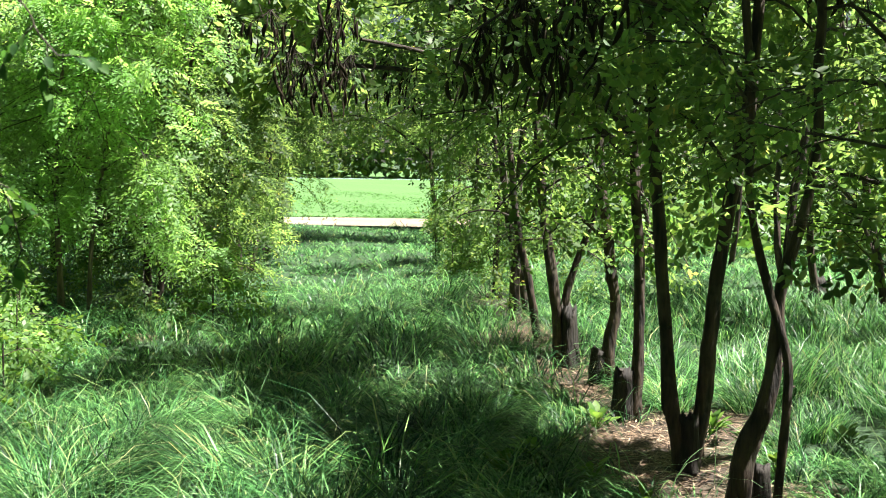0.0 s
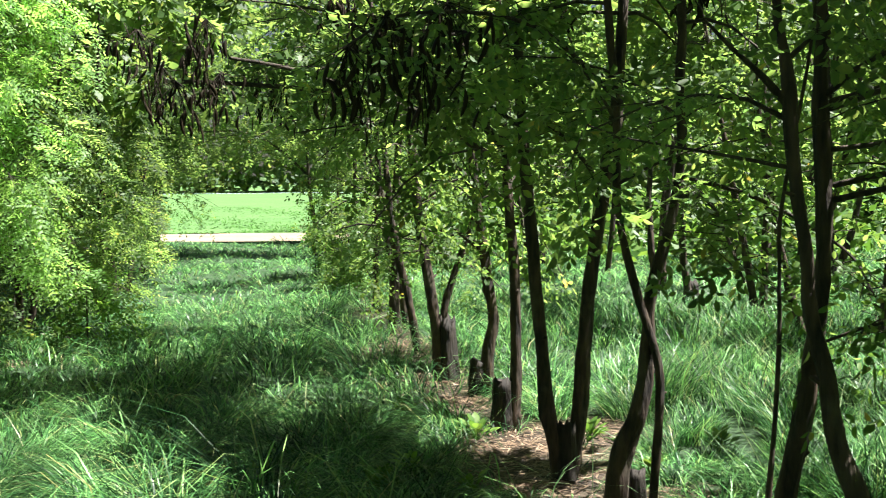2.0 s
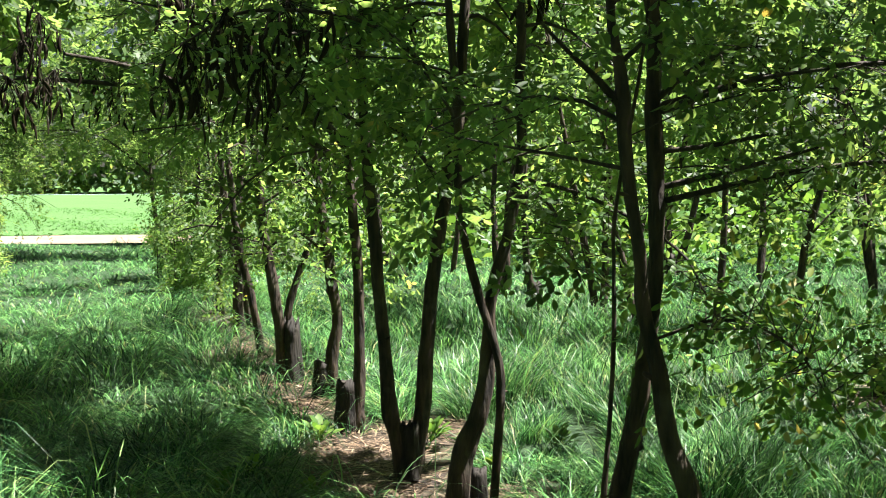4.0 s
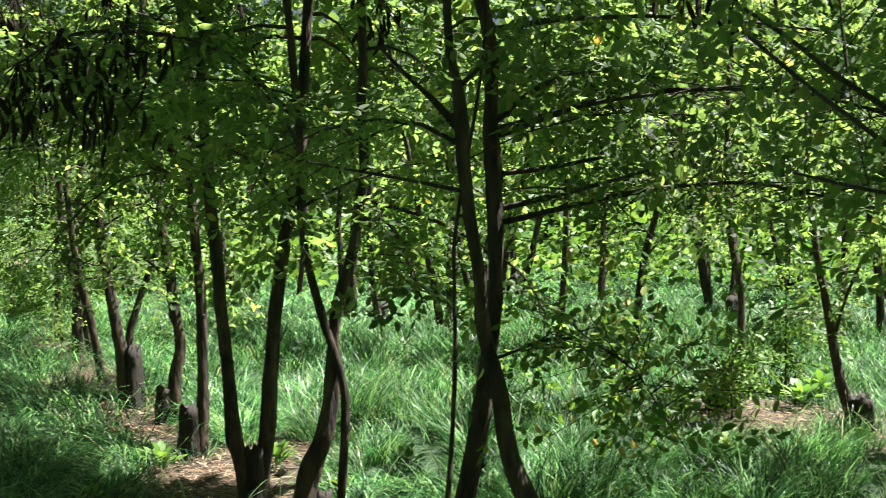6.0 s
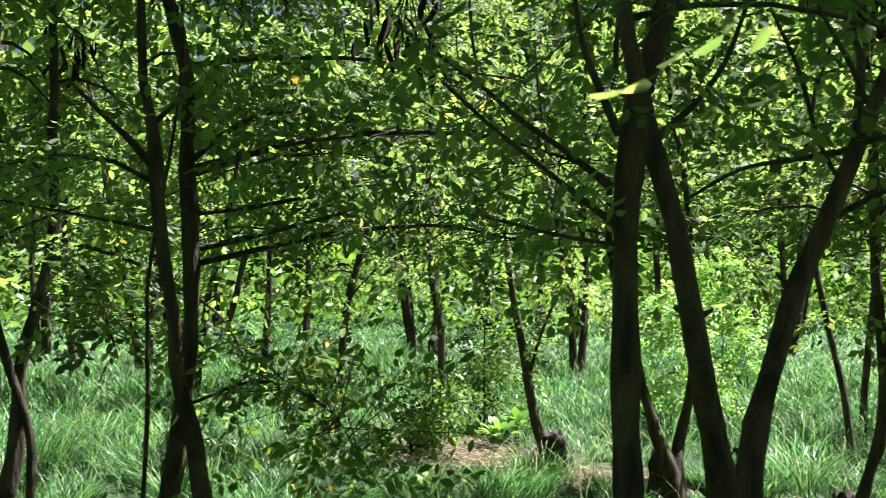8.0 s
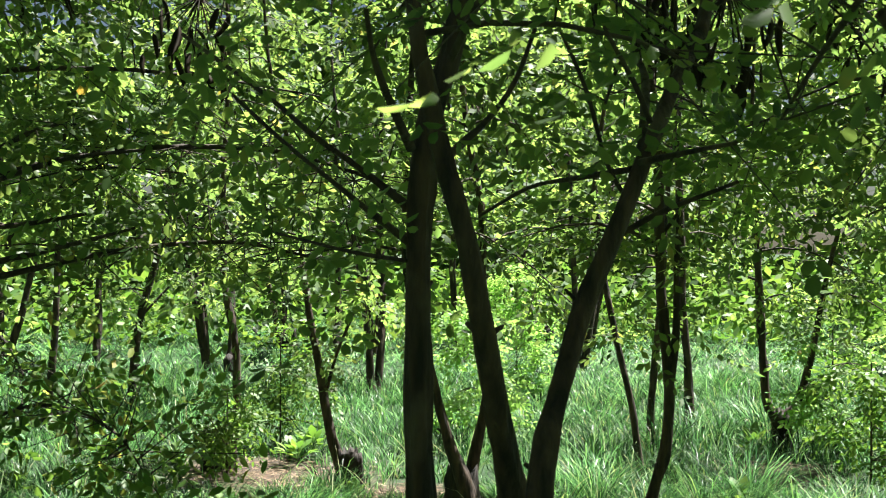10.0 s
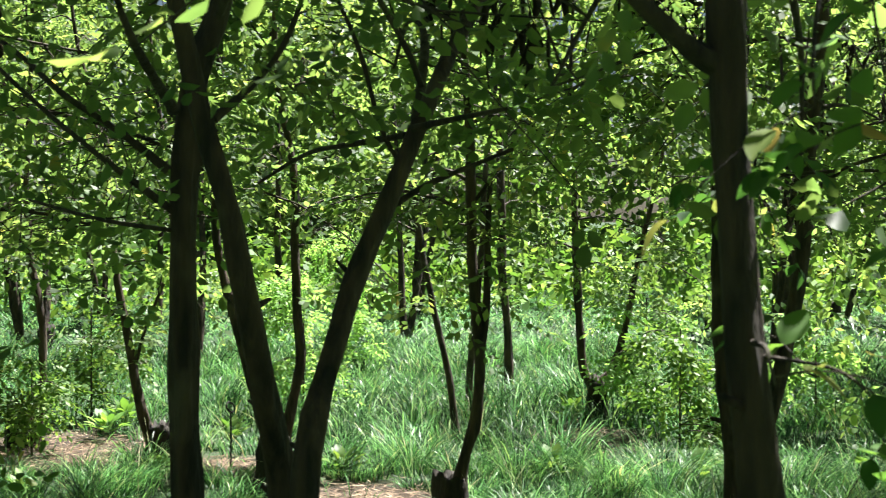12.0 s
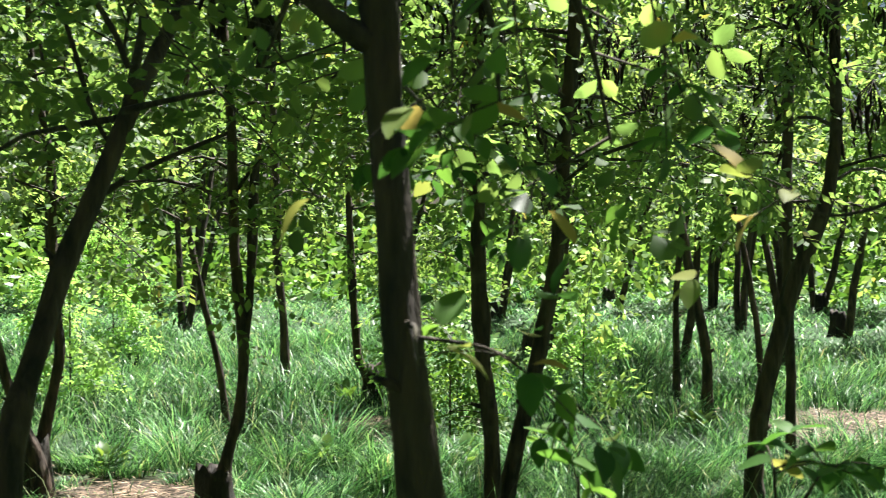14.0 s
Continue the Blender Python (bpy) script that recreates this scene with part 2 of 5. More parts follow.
def compound_leaves(P, D, L, pairs, rng, leaflet=(0.042, 0.02), fine=False, stray=1.0):
    """Feathered leaves: a drooping stalk with pairs of oval leaflets and one at the tip."""
    n = len(P)
    up = unit(np.array([0, 0, 1.0]) + 0.55 * rng.standard_normal((n, 3)))
    S = unit(np.cross(D, up))
    droop = rng.uniform(0.1, 0.5, n)
    s = np.concatenate([np.repeat(np.linspace(0.22, 0.92, pairs), 2), [1.0]])
    side = np.concatenate([np.tile([1.0, -1.0], pairs), [0.0]])
    m = len(s)
    base = P[:, None] + D[:, None] * (L[:, None] * s)[..., None]
    base[..., 2] -= (droop * L)[:, None] * s ** 2
    e = S[:, None] * side[None, :, None] * 0.85 + D[:, None] * (0.45 + (side == 0))[None, :, None] + 0.22 * stray * rng.standard_normal((n, m, 3))
    e[..., 2] -= 0.18 + 0.14 * (stray >= 1)
    e = unit(e)
    nrm = unit(np.cross(S, D)[:, None] + 0.3 * stray * rng.standard_normal((n, m, 3)))
    w = unit(np.cross(nrm, e))
    size = rng.uniform(0.75, 1.2, (n, m, 1)) * (np.maximum(L, 0.08) / 0.2)[:, None, None] ** 0.5
    ll, lw = leaflet[0] * size, leaflet[1] * size * rng.uniform(0.8, 1.1, (n, m, 1))
    root = base + e * 0.004
    if fine:
        fold = np.cross(w, e) * lw * 0.18
        V = np.stack([root, root + e * ll * 0.3 + w * lw * 0.46 + fold, root + e * ll * 0.72 + w * lw * 0.42 + fold, root + e * ll,
                      root + e * ll * 0.72 - w * lw * 0.42 + fold, root + e * ll * 0.3 - w * lw * 0.46 + fold], 2)
        k = np.arange(n * m)[:, None] * 6
        return V.reshape(-1, 3), [np.concatenate([k + [0, 1, 2, 3], k + [0, 3, 4, 5]])]
    V = np.stack([root, root + e * ll * 0.5 + w * lw * 0.5, root + e * ll, root + e * ll * 0.5 - w * lw * 0.5], 2)
    return V.reshape(-1, 3), [np.arange(n * m * 4).reshape(-1, 4)]


CLEAR = np.array([0.2, -0.1, 1.6])                # the camera's way stays free of leaves


def over_lane(P):
    """Headroom along the lane, which stays open to the field at its end."""
    return (P[:, 2] < 1.85) & (np.abs(P[:, 0] + 0.064 * P[:, 1]) < 0.053 * P[:, 1]) & (P[:, 1] > 3) & (P[:, 1] < 28)


# where the sun falls through gaps between the crowns: x, y and half widths on the ground
GAPS = [(-1.4, 15.6, 1.2, 1.6), (-2.0, 22.0, 1.2, 1.9), (-1.95, 7.3, 0.95, 1.15), (-2.0, 11.0, 0.4, 0.6), (-0.4, 10.0, 0.25, 0.35), (1.2, 7.8, 0.3, 0.35), (3.2, 7.5, 0.4, 0.5), (3.1, 10.8, 0.9, 1.2), (6.4, 7.6, 1.0, 0.9), (8.0, 9.6, 0.9, 0.9), (7.4, 4.2, 0.7, 0.7), (8.7, 7.4, 1.1, 1.0), (5.9, 5.6, 0.6, 0.5), (6.7, 6.0, 0.6, 0.6),
        (1.25, 6.25, 0.35, 0.35), (0.8, 7.05, 0.16, 0.18), (1.05, 9.7, 0.35, 0.35), (0.8, 8.3, 0.18, 0.2), (-0.9, 6.6, 0.2, 0.3), (-0.6, 12.6, 0.3, 0.4),
        (1.56, 3.95, 0.45, 0.4), (0.75, 0.64, 0.22, 0.2), (1.2, 0.54, 0.24, 0.26), (1.45, 1.12, 0.25, 0.2)]


def in_gap(P):
    """Leaves that would stand between the sun and one of the gaps' patches."""
    gx = P[:, 0] - P[:, 2] * to_sun.x / to_sun.z
    gy = P[:, 1] - P[:, 2] * to_sun.y / to_sun.z
    ragged = 0.16 * np.sin(gx * 9 + gy * 4) + 0.12 * np.sin(gy * 13 - gx * 5)
    out = np.zeros(len(P), bool)
    for x, y, rx, ry in GAPS:
        out |= np.hypot((gx - x) / rx, (gy - y) / ry) + ragged < 1
    return out & (P[:, 2] > 1.2)


def crown(stems, rng, low, high, per_m, reach, twigs=5, leaves=8, lean=(0, 0), clear=1.5, thin=True, twig=(0.25, 0.6), leaf_len=(0.12, 0.24)):
    """Side branches with twigs off the stems between two heights: leaf roots, ways and lengths, and the wood."""
    P, D, L, wood = [], [], [], []
    for line in stems:
        top = min(high, line[-1, 2])
        count = max(1, int(per_m * (top - low)))
        for z in np.linspace(low, top, count) + rng.uniform(-0.1, 0.1, count):
            i = int(np.argmin(np.abs(line[:, 2] - z)))
            root, rad = line[i, :3], line[i, 3]
            az = rng.uniform(0, 2 * math.pi)
            h = np.array([math.cos(az) + lean[0], math.sin(az) + lean[1], 0.0])
            taper = 1.0 - 0.55 * max(0.0, (z - low) / max(high - low, 0.1))
            length = reach * rng.uniform(0.55, 1.1) * taper
            rise, sag = rng.uniform(0.15, 0.75), rng.uniform(0.25, 0.75)
            u = np.linspace(0, 1, 5)[:, None]
            bend = rng.standard_normal(3) * 0.12
            pts = root + length * (h * u + np.array([0, 0, rise]) * u - np.array([0, 0, sag]) * u ** 2 + bend * u ** 2)
            r0 = min(rad * 0.45, 0.012)
            if over_lane(pts)[2:].any():
                continue
            limb = [tube(np.c_[pts, np.linspace(r0, 0.003, 5)], 4, 0.05, rng)]
            wood.append(limb)
            for _ in range(twigs):
                s = rng.uniform(0.25, 1.0)
                k = min(3, int(s * 4))
                at = pts[k] + (pts[k + 1] - pts[k]) * (s * 4 - k)
                d = unit(unit(pts[k + 1] - pts[k]) + 0.75 * rng.standard_normal(3) * np.array([1, 1, 0.6]))
                tl = rng.uniform(*twig)
                sg = rng.uniform(0.1, 0.5)
                v = np.linspace(0, 1, 4)[:, None]
                tp = at + d * tl * v - np.array([0, 0, sg * tl]) * v ** 2
                if thin and not over_lane(tp).any():
                    limb.append(tube(np.c_[tp[::3], (0.003, 0.0014)], 3, 0.0, rng))
                q = rng.uniform(0.1, 1.0, leaves)
                lp = at + d * tl * q[:, None] - np.array([0, 0, sg * tl]) * q[:, None] ** 2
                ld = unit(d * 0.35 + rng.standard_normal((leaves, 3)) * np.array([1, 1, 0.55]) + np.array([0, 0, -0.45]))
                P.append(lp), D.append(ld), L.append(rng.uniform(*leaf_len, leaves))
    P, D, L = np.concatenate(P), np.concatenate(D), np.concatenate(L)
    keep = (np.linalg.norm(P - CLEAR, axis=1) > clear) & (P[:, 2] > 0.15) & ~over_lane(P) & ~in_gap(P)
    return P[keep], D[keep], L[keep], wood


def filled(stem):
    """Long gaps between the stem's points halved, with a slight bend."""
    out = [stem[0]]
    for p in stem[1:]:
        a = out[-1]
        n = int((p[2] - a[2]) / 0.4)
        for k in range(1, n + 1):
            u = k / (n + 1)
            out.append(tuple(a[i] + (p[i] - a[i]) * u + (0.008 * math.sin(9 * u + a[0]) if i < 2 else 0) for i in range(4)))
        out.append(p)
    return out


def grown(stem, height, rng):
    """The stem's line carried on upwards, thinning, to its full height."""
    pts = [tuple(p) for p in stem]
    a, b = np.array(pts[-1]), np.array(pts[-2])
    d = (a - b)[:3] / max(np.linalg.norm((a - b)[:3]), 1e-6)
    p, r = a[:3].copy(), a[3]
    steps = max(2, int((height - p[2]) / 0.6))
    for k in range(steps):
        d = unit(d * 0.8 + np.array([0, 0, 0.35]) + rng.standard_normal(3) * 0.1)
        p = p + d * (height - a[2]) / steps
        pts.append((*p, r * (1 - (k + 1) / (steps + 0.6))))
    return pts


def stump_mesh(rng, height, radius):
    """An old cut stump with a flared foot and a ragged, hollowed top."""
    n, rows = 14, 6
    th = np.arange(n) * 2 * math.pi / n
    lobes = 1 + 0.16 * np.sin(3 * th + rng.uniform(0, 6)) + 0.09 * rng.standard_normal(n)
    V, faces = [], []
    for i in range(rows):
        u = i / (rows - 1)
        r = radius * lobes * (1.22 - 0.3 * u + 0.1 * (1 - u) ** 4) * (1 + 0.05 * rng.standard_normal(n))
        z = np.full(n, -0.04) + u * (height + 0.04) + (u == 1) * rng.uniform(-0.14, 0.08, n) * height
        V.append(np.c_[r * np.cos(th), r * np.sin(th), z])
    V.append(np.c_[0.55 * radius * np.cos(th), 0.55 * radius * np.sin(th), height * rng.uniform(0.7, 0.95, n)])
    V.append([[0, 0, height * 0.68]])
    V = np.concatenate(V)
    j = np.arange(n)
    for i in range(rows):
        faces.append(np.stack([i * n + j, i * n + (j + 1) % n, (i + 1) * n + (j + 1) % n, (i + 1) * n + j], 1))
    return V, [np.concatenate(faces), np.stack([rows * n + j, rows * n + (j + 1) % n, np.full(n, (rows + 1) * n)], 1)]


def pod_shape(rng):
    """A flat seed pod, 8 to 12 cm long, hanging from its top, thicker along the middle."""
    l, w = rng.uniform(0.08, 0.12), rng.uniform(0.008, 0.0125)
    s = np.array([0, 0.08, 0.3, 0.6, 0.85, 1.0])
    wide = np.array([0.12, 0.6, 1.0, 0.95, 0.7, 0.08]) * w
    curl = 0.012 * np.sin(s * 3 + rng.uniform(0, 3))
    mid = np.c_[curl, 0.3 * curl, -l * s]
    ring = [mid + np.outer(wide, d) for d in ((1, 0, 0), (0, 0.28, 0), (-1, 0, 0), (0, -0.28, 0))]
    V = np.stack(ring, 1).reshape(-1, 3)
    i, j = np.meshgrid(np.arange(5), np.arange(4), indexing="ij")
    k = (j + 1) % 4
    return V, [np.stack([i * 4 + j, i * 4 + k, i * 4 + 4 + k, i * 4 + 4 + j], -1).reshape(-1, 4)]


POD_MESHES = []
for k in range(5):
    ob = mesh_object("pod", pod_shape(np.random.default_rng(150 + k)), MAT_POD, True)
    POD_MESHES.append(ob.data)
    bpy.data.objects.remove(ob)


def pod_cluster(root, at, rng, count, spread, single):
    """A bunch of hanging seed pods on forked stalks; each pod by itself where it can be told apart."""
    heads = rng.standard_normal((count, 3)) * spread * np.array([1, 1, 0.75])
    turns = [pose(0, 0, 0, rng.normal(0, 12), rng.normal(0, 12), rng.uniform(0, 360)) for _ in range(count)]
    stalks = [tube(np.c_[np.stack([np.array([0, 0, spread * 1.6]), h * 0.5 + np.array([0, 0, spread * 0.7]), h]), (0.0022, 0.0018, 0.0012)], 3, 0, rng) for h in heads]
    pods = []
    if not single:
        base = [pod_shape(rng) for _ in range(4)]
        pods = [(base[i % 4][0] @ np.array(m.to_3x3()).T + h, base[i % 4][1]) for i, (h, m) in enumerate(zip(heads, turns))]
    ob = part("fruit_stalk", merge(stalks + pods), MAT_POD, root, "hanging bunch of dark dry seed pods")
    ob.location = Vector(at) - root.location
    if not single:
        return tagged(ob, kind="stuff")
    for h, m in zip(heads, turns):
        pod = new("pod", POD_MESHES[rng.integers(5)])
        pod.parent = ob
        pod.matrix_basis = Matrix.Translation(Vector(h)) @ m
    return ob


ROOTS = []                                          # where trunks stand


def locust(label, stems, rng, branches=(), stump=None, height=4.4, low=1.5, per_m=4.0, reach=0.95, twigs=4, leaves=7, pairs=4, fine_to=None,
           leaf=MAT_LEAF, leaflet=(0.063, 0.033), fine=False, pods=0, pod_z=(2.0, 2.8), name="locust_tree", lean=(0, 0), bark_mat=MAT_BARK, clear=1.5, thin=True, bunches=(), upper=2.6, upper_reach=0.8, upper_leaf=(0.16, 0.09), steps=4, upper_lean=None, limb_leaves=42, limb_spread=0.15, twig=(0.25, 0.6), leaf_len=(0.12, 0.24), stray=1.0, slender=0.88):
    x, y = stems[0][0][:2]
    root = tagged(new(name), label, "tree", "locust trees of the plantation")
    root.location = (x, y, 0)
    off = np.array([x, y, 0.0])
    fine_to = fine_to or min(2.5 + 0.22 * math.hypot(x, y), height - 0.6)
    shift = lambda g: (np.asarray(g[0]) - off, g[1])
    close = math.hypot(x, y) < 5.5
    lines = []
    for s in stems:
        line = smooth_line(grown(filled(s), height * rng.uniform(0.9, 1.1), rng), steps)
        line[:, 3] *= slender
        lines.append(line)
        if steps > 2 and math.hypot(x, y) < 12:                     # rough bark where it can be seen
            arc = np.concatenate([[0], np.cumsum(np.linalg.norm(np.diff(line[:, :3], axis=0), axis=1))])
            low_end = np.interp(2.2 + 0.2 * math.hypot(x, y), line[:, 2], arc)
            want = np.concatenate([np.arange(0, low_end, 0.035), np.arange(low_end, arc[-1], 0.2)])
            line = np.stack([np.interp(want, arc, line[:, c]) for c in range(4)], 1)
        ROOTS.append((s[0][0], s[0][1], s[0][3]))
        wood = [tube(line, 18 if close else 10, 0.06 if close else 0.05, rng, knots=int(len(line) / 9) if steps > 2 else 0)]
        for _ in range(rng.integers(2, 5) if steps > 2 else 0):          # broken side twigs
            k = rng.integers(len(line) // 10, len(line) // 2)
            a = rng.uniform(0, 6.28)
            d = unit(np.array([math.cos(a), math.sin(a), rng.uniform(0.2, 0.9)]))
            ln, rr = line[k, 3] + rng.uniform(0.015, 0.06), line[k, 3] * rng.uniform(0.2, 0.4)
            wood.append(tube(np.c_[line[k, :3] + np.outer((0, 0.6, 1), d * ln), (rr * 1.4, rr, rr * 0.6)], 6, 0.08, rng, cap=True))
        part("trunk", shift(merge(wood)), bark_mat, root, smooth=True)
    limbs = []
    for b in branches:
        line = smooth_line(b, 4)
        limbs.append(line)
        part("branch", shift(tube(line, 6, 0.05, rng)), MAT_TWIG, root, smooth=True)
    if stump:
        ob = part("stump", stump_mesh(rng, max(stump[2], 0.1), stump[3]), MAT_STUMP, root, "old dark cut stump with a ragged top")
        ob.location = (stump[0] - x, stump[1] - y, 0)
    P, D, L, wood = crown(lines, rng, low, fine_to, per_m, reach, twigs, leaves, lean, clear, thin, twig, leaf_len)
    geos = [compound_leaves(P, D, L, pairs, rng, leaflet, fine, stray)]
    for line in limbs:                                # leaves along the limbs
        n = int((5 if close else 10) + (10 if close else limb_leaves) * np.linalg.norm(line[-1, :3] - line[0, :3]))
        k = rng.uniform(0.6 if close else 0.15, 1.0, n) * (len(line) - 1)
        p = np.stack([np.interp(k, np.arange(len(line)), line[:, c]) for c in range(3)], 1)
        p = p + rng.standard_normal((n, 3)) * np.array([1, 1, 0.7]) * limb_spread
        ok = (np.linalg.norm(p - CLEAR, axis=1) > max(1.0, 0.65 * clear)) & ~over_lane(p) & ~in_gap(p)
        d = unit(rng.standard_normal((n, 3)) * np.array([1, 1, 0.5]))
        geos.append(compound_leaves(p[ok], d[ok], rng.uniform(0.12, 0.22, n)[ok], pairs, rng, leaflet, fine, stray))
    if height > fine_to + 0.3:                        # the upper crown, unseen on near trees, its leaves sized to cast shade
        P2, D2, L2, wood2 = crown(lines, rng, fine_to, height + 0.2, upper * 0.55, upper_reach, 4, 12, upper_lean or (lean[0] * 0.5, lean[1] * 0.5), clear, False, (0.12, 0.34))
        geos.append(compound_leaves(P2, D2, L2 * 1.2, 1, rng, upper_leaf))
        wood = wood + wood2
    if steps > 2 and math.hypot(x, y) < 9:            # side branches one by one where they can be told apart
        for limb in wood[:60]:
            part("branch", shift(merge(limb)), MAT_TWIG, root)
        wood = wood[60:]
    if wood:
        tagged(part("fine_wood", shift(merge([g for limb in wood for g in limb])), MAT_TWIG, root), kind="stuff")
    tagged(part("crown", shift(merge(geos)), leaf, root), kind="stuff")
    for _ in range(pods):
        ln = lines[rng.integers(len(lines))]
        z = rng.uniform(*pod_z)
        i = int(np.argmin(np.abs(ln[:, 2] - z)))
        c = ln[i, :3] + np.array([rng.uniform(-0.8, 0.8), rng.uniform(-0.8, 0.8), 0])
        if np.linalg.norm(c - CLEAR) > 1.6:
            bunches = (*bunches, c)
    single = steps > 2 and math.hypot(x, y) < 11
    for c in bunches:
        pod_cluster(root, c, rng, 28 if single else 16, 0.085 if single else 0.1, single)
    return root


# ---- ground, track and field ----
def row_x(y):
    """The first row of trees, beside the grassy lane."""
    return 1.75 - 0.073 * y


SPOTS = [(1.2, 7.8, 0.42), (1.05, 6.9, 0.28), (1.3, 7.2, 0.45), (1.0, 10.6, 0.4), (1.05, 9.4, 0.3), (1.75, 8.2, 0.4), (5.5, 8.5, 0.75), (5.0, 7.7, 0.55), (5.75, 5.6, 0.5), (5.1, 5.0, 0.42),
         (-2.7, 11.5, 0.22), (5.64, 7.0, 0.45), (10.9, 3.0, 0.7), (9.9, 2.8, 0.5), (1.75, 6.45, 0.3), (1.55, 5.9, 0.35), (0.7, 12.2, 0.5), (8.4, 6.0, 0.4)]


# shorter grass: x, y, radius
SHORT = [(1.4, 5.5, 0.8), (0.9, 9.2, 0.9), (5.0, 7.2, 1.9), (5.2, 5.2, 1.2), (1.3, 7.0, 1.2), (8.2, 5.6, 1.0), (-3.4, 14.8, 2.2), (-4.2, 17.0, 2.2)]
# mounds of longer grass: x, y, radius, how much longer
MOUNDS = [(-2.1, 6.8, 0.9, 0.35), (-1.3, 8.7, 0.7, 0.25), (-0.2, 6.2, 0.6, 0.2), (0.4, 7.6, 0.5, 0.25), (2.6, 5.6, 0.6, 0.25), (-0.9, 12.2, 0.8, 0.2),
          (6.35, 5.95, 0.25, 0.6), (6.75, 5.4, 0.3, 0.75), (7.25, 5.1, 0.3, 0.7), (6.0, 6.7, 0.25, 0.5), (9.8, 3.7, 0.45, 0.5), (10.8, 5.2, 0.5, 0.5), (8.3, 6.9, 0.4, 0.5), (7.6, 4.3, 0.3, 0.5), (4.2, 7.0, 0.3, 0.5)]


def ground_z(x, y):
    return 0.025 * np.sin(x * 1.3 + 0.4 * y) + 0.02 * np.sin(y * 1.7 - 0.6 * x) - 0.02


edge = np.concatenate([-np.geomspace(1500, 12, 16), np.linspace(-10, 40, 201), np.geomspace(42, 1500, 16)])
gx, gy = np.meshgrid(edge, edge, indexing="ij")
gz = ground_z(gx, gy) * (np.hypot(gx, gy) < 33)
m = len(edge)
ii, jj = np.meshgrid(np.arange(m - 1), np.arange(m - 1), indexing="ij")
quads = np.stack([ii * m + jj, (ii + 1) * m + jj, (ii + 1) * m + jj + 1, ii * m + jj + 1], -1).reshape(-1, 4)
ground = mesh_object("ground", (np.stack([gx, gy, gz], -1), [quads]), turf(MAT_SOIL), True)
bare = np.exp(-((gx - row_x(gy)) / 0.35) ** 2) * 0.8 * (gy < 20) * (gy > 4)
for sx, sy, sr in SPOTS:
    bare = np.maximum(bare, np.clip(1.6 - np.hypot(gx - sx, gy - sy) / sr, 0, 1))
ground.data.attributes.new("bare", "FLOAT", "POINT").data.foreach_set("value", bare.ravel().astype(np.float32))
tagged(ground, "brown soil with straw and leaf litter under the trees", "ground", kind="structure")


def strip(name, y0, y1, z, mat, rng, label, category):
    xs = np.linspace(-160, 160, 161)
    a = np.c_[xs, y0 + 0.25 * rng.standard_normal(161), np.full(161, z)]
    b = np.c_[xs, y1 + 0.25 * rng.standard_normal(161), np.full(161, z)]
    i = np.arange(160)
    ob = mesh_object(name, (np.concatenate([a, b]), [np.stack([i, i + 1, i + 162, i + 161], 1)]), mat)
    return tagged(ob, label, category, kind="structure")


g = np.random.default_rng(5)
strip("road", 32.6, 37.2, 0.012, MAT_SAND, g, "pale sandy farm track at the end of the lane", "track")
strip("field", 37.2, 118, 0.02, MAT_FIELD, g, "flat bright green field of young crop", "field")


# ---- grass ----
def blades(x, y, length, width, segments, rng, bend=(2.0, 3.6), wind=(-0.15, -0.1), out_az=None, upright=0.0):
    """Arching blades of grass, each a tapering strip."""
    n = len(x)
    az = rng.uniform(0, 2 * math.pi, n) if out_az is None else out_az + rng.normal(0, 0.8, n)
    h = np.stack([np.cos(az) + wind[0], np.sin(az) + wind[1]], 1)
    lean0, lean1 = rng.uniform(0.0, 0.6, n), rng.uniform(bend[0], bend[1], n)
    lean0, lean1 = lean0 * (1 - 0.5 * upright), lean1 * (1 - 0.45 * upright)
    s = np.linspace(0, 1, segments + 1)
    mid = (s[1:] + s[:-1]) / 2
    tilt = lean0[:, None] + (lean1 - lean0)[:, None] * mid
    step = length[:, None] / segments
    zero = np.zeros((n, 1))
    out = np.concatenate([zero, np.cumsum(np.sin(tilt) * step, 1)], 1)
    zz = np.concatenate([zero, np.cumsum(np.cos(tilt) * step, 1)], 1)
    X = x[:, None] + h[:, :1] * out
    Y = y[:, None] + h[:, 1:] * out
    Z = ground_z(x, y)[:, None] + np.maximum(zz, 0.01) - 0.01
    turn = az + rng.uniform(-0.9, 0.9, n) + math.pi / 2
    wv = np.stack([np.cos(turn), np.sin(turn), np.zeros(n)], 1)
    C = np.stack([X, Y, Z], -1)
    wide = width[:, None] * np.minimum(1, 1.25 - s ** 2 * 1.2)[None] * 0.5
    left, right = C[:, :-1] - wv[:, None] * wide[:, :-1, None], C[:, :-1] + wv[:, None] * wide[:, :-1, None]
    V = np.concatenate([np.stack([left, right], 2).reshape(n, -1, 3), C[:, -1:]], 1)
    k = np.arange(n)[:, None] * (2 * segments + 1)
    Q = [k + np.array([2 * i, 2 * i + 1, 2 * i + 3, 2 * i + 2]) for i in range(segments - 1)]
    T = k + np.array([2 * segments - 2, 2 * segments - 1, 2 * segments])
    return V.reshape(-1, 3), [np.concatenate(Q) if Q else np.zeros((0, 4), int), T]


def patchy(x, y, scale, seed):
    r = np.random.default_rng(seed)
    v = np.zeros_like(x)
    for _ in range(7):
        a, ph, k = r.uniform(0, 6.28), r.uniform(0, 6.28), scale * r.uniform(0.6, 2.2)
        v += np.sin(k * (x * math.cos(a) + y * math.sin(a)) + ph)
    return v / 3.0


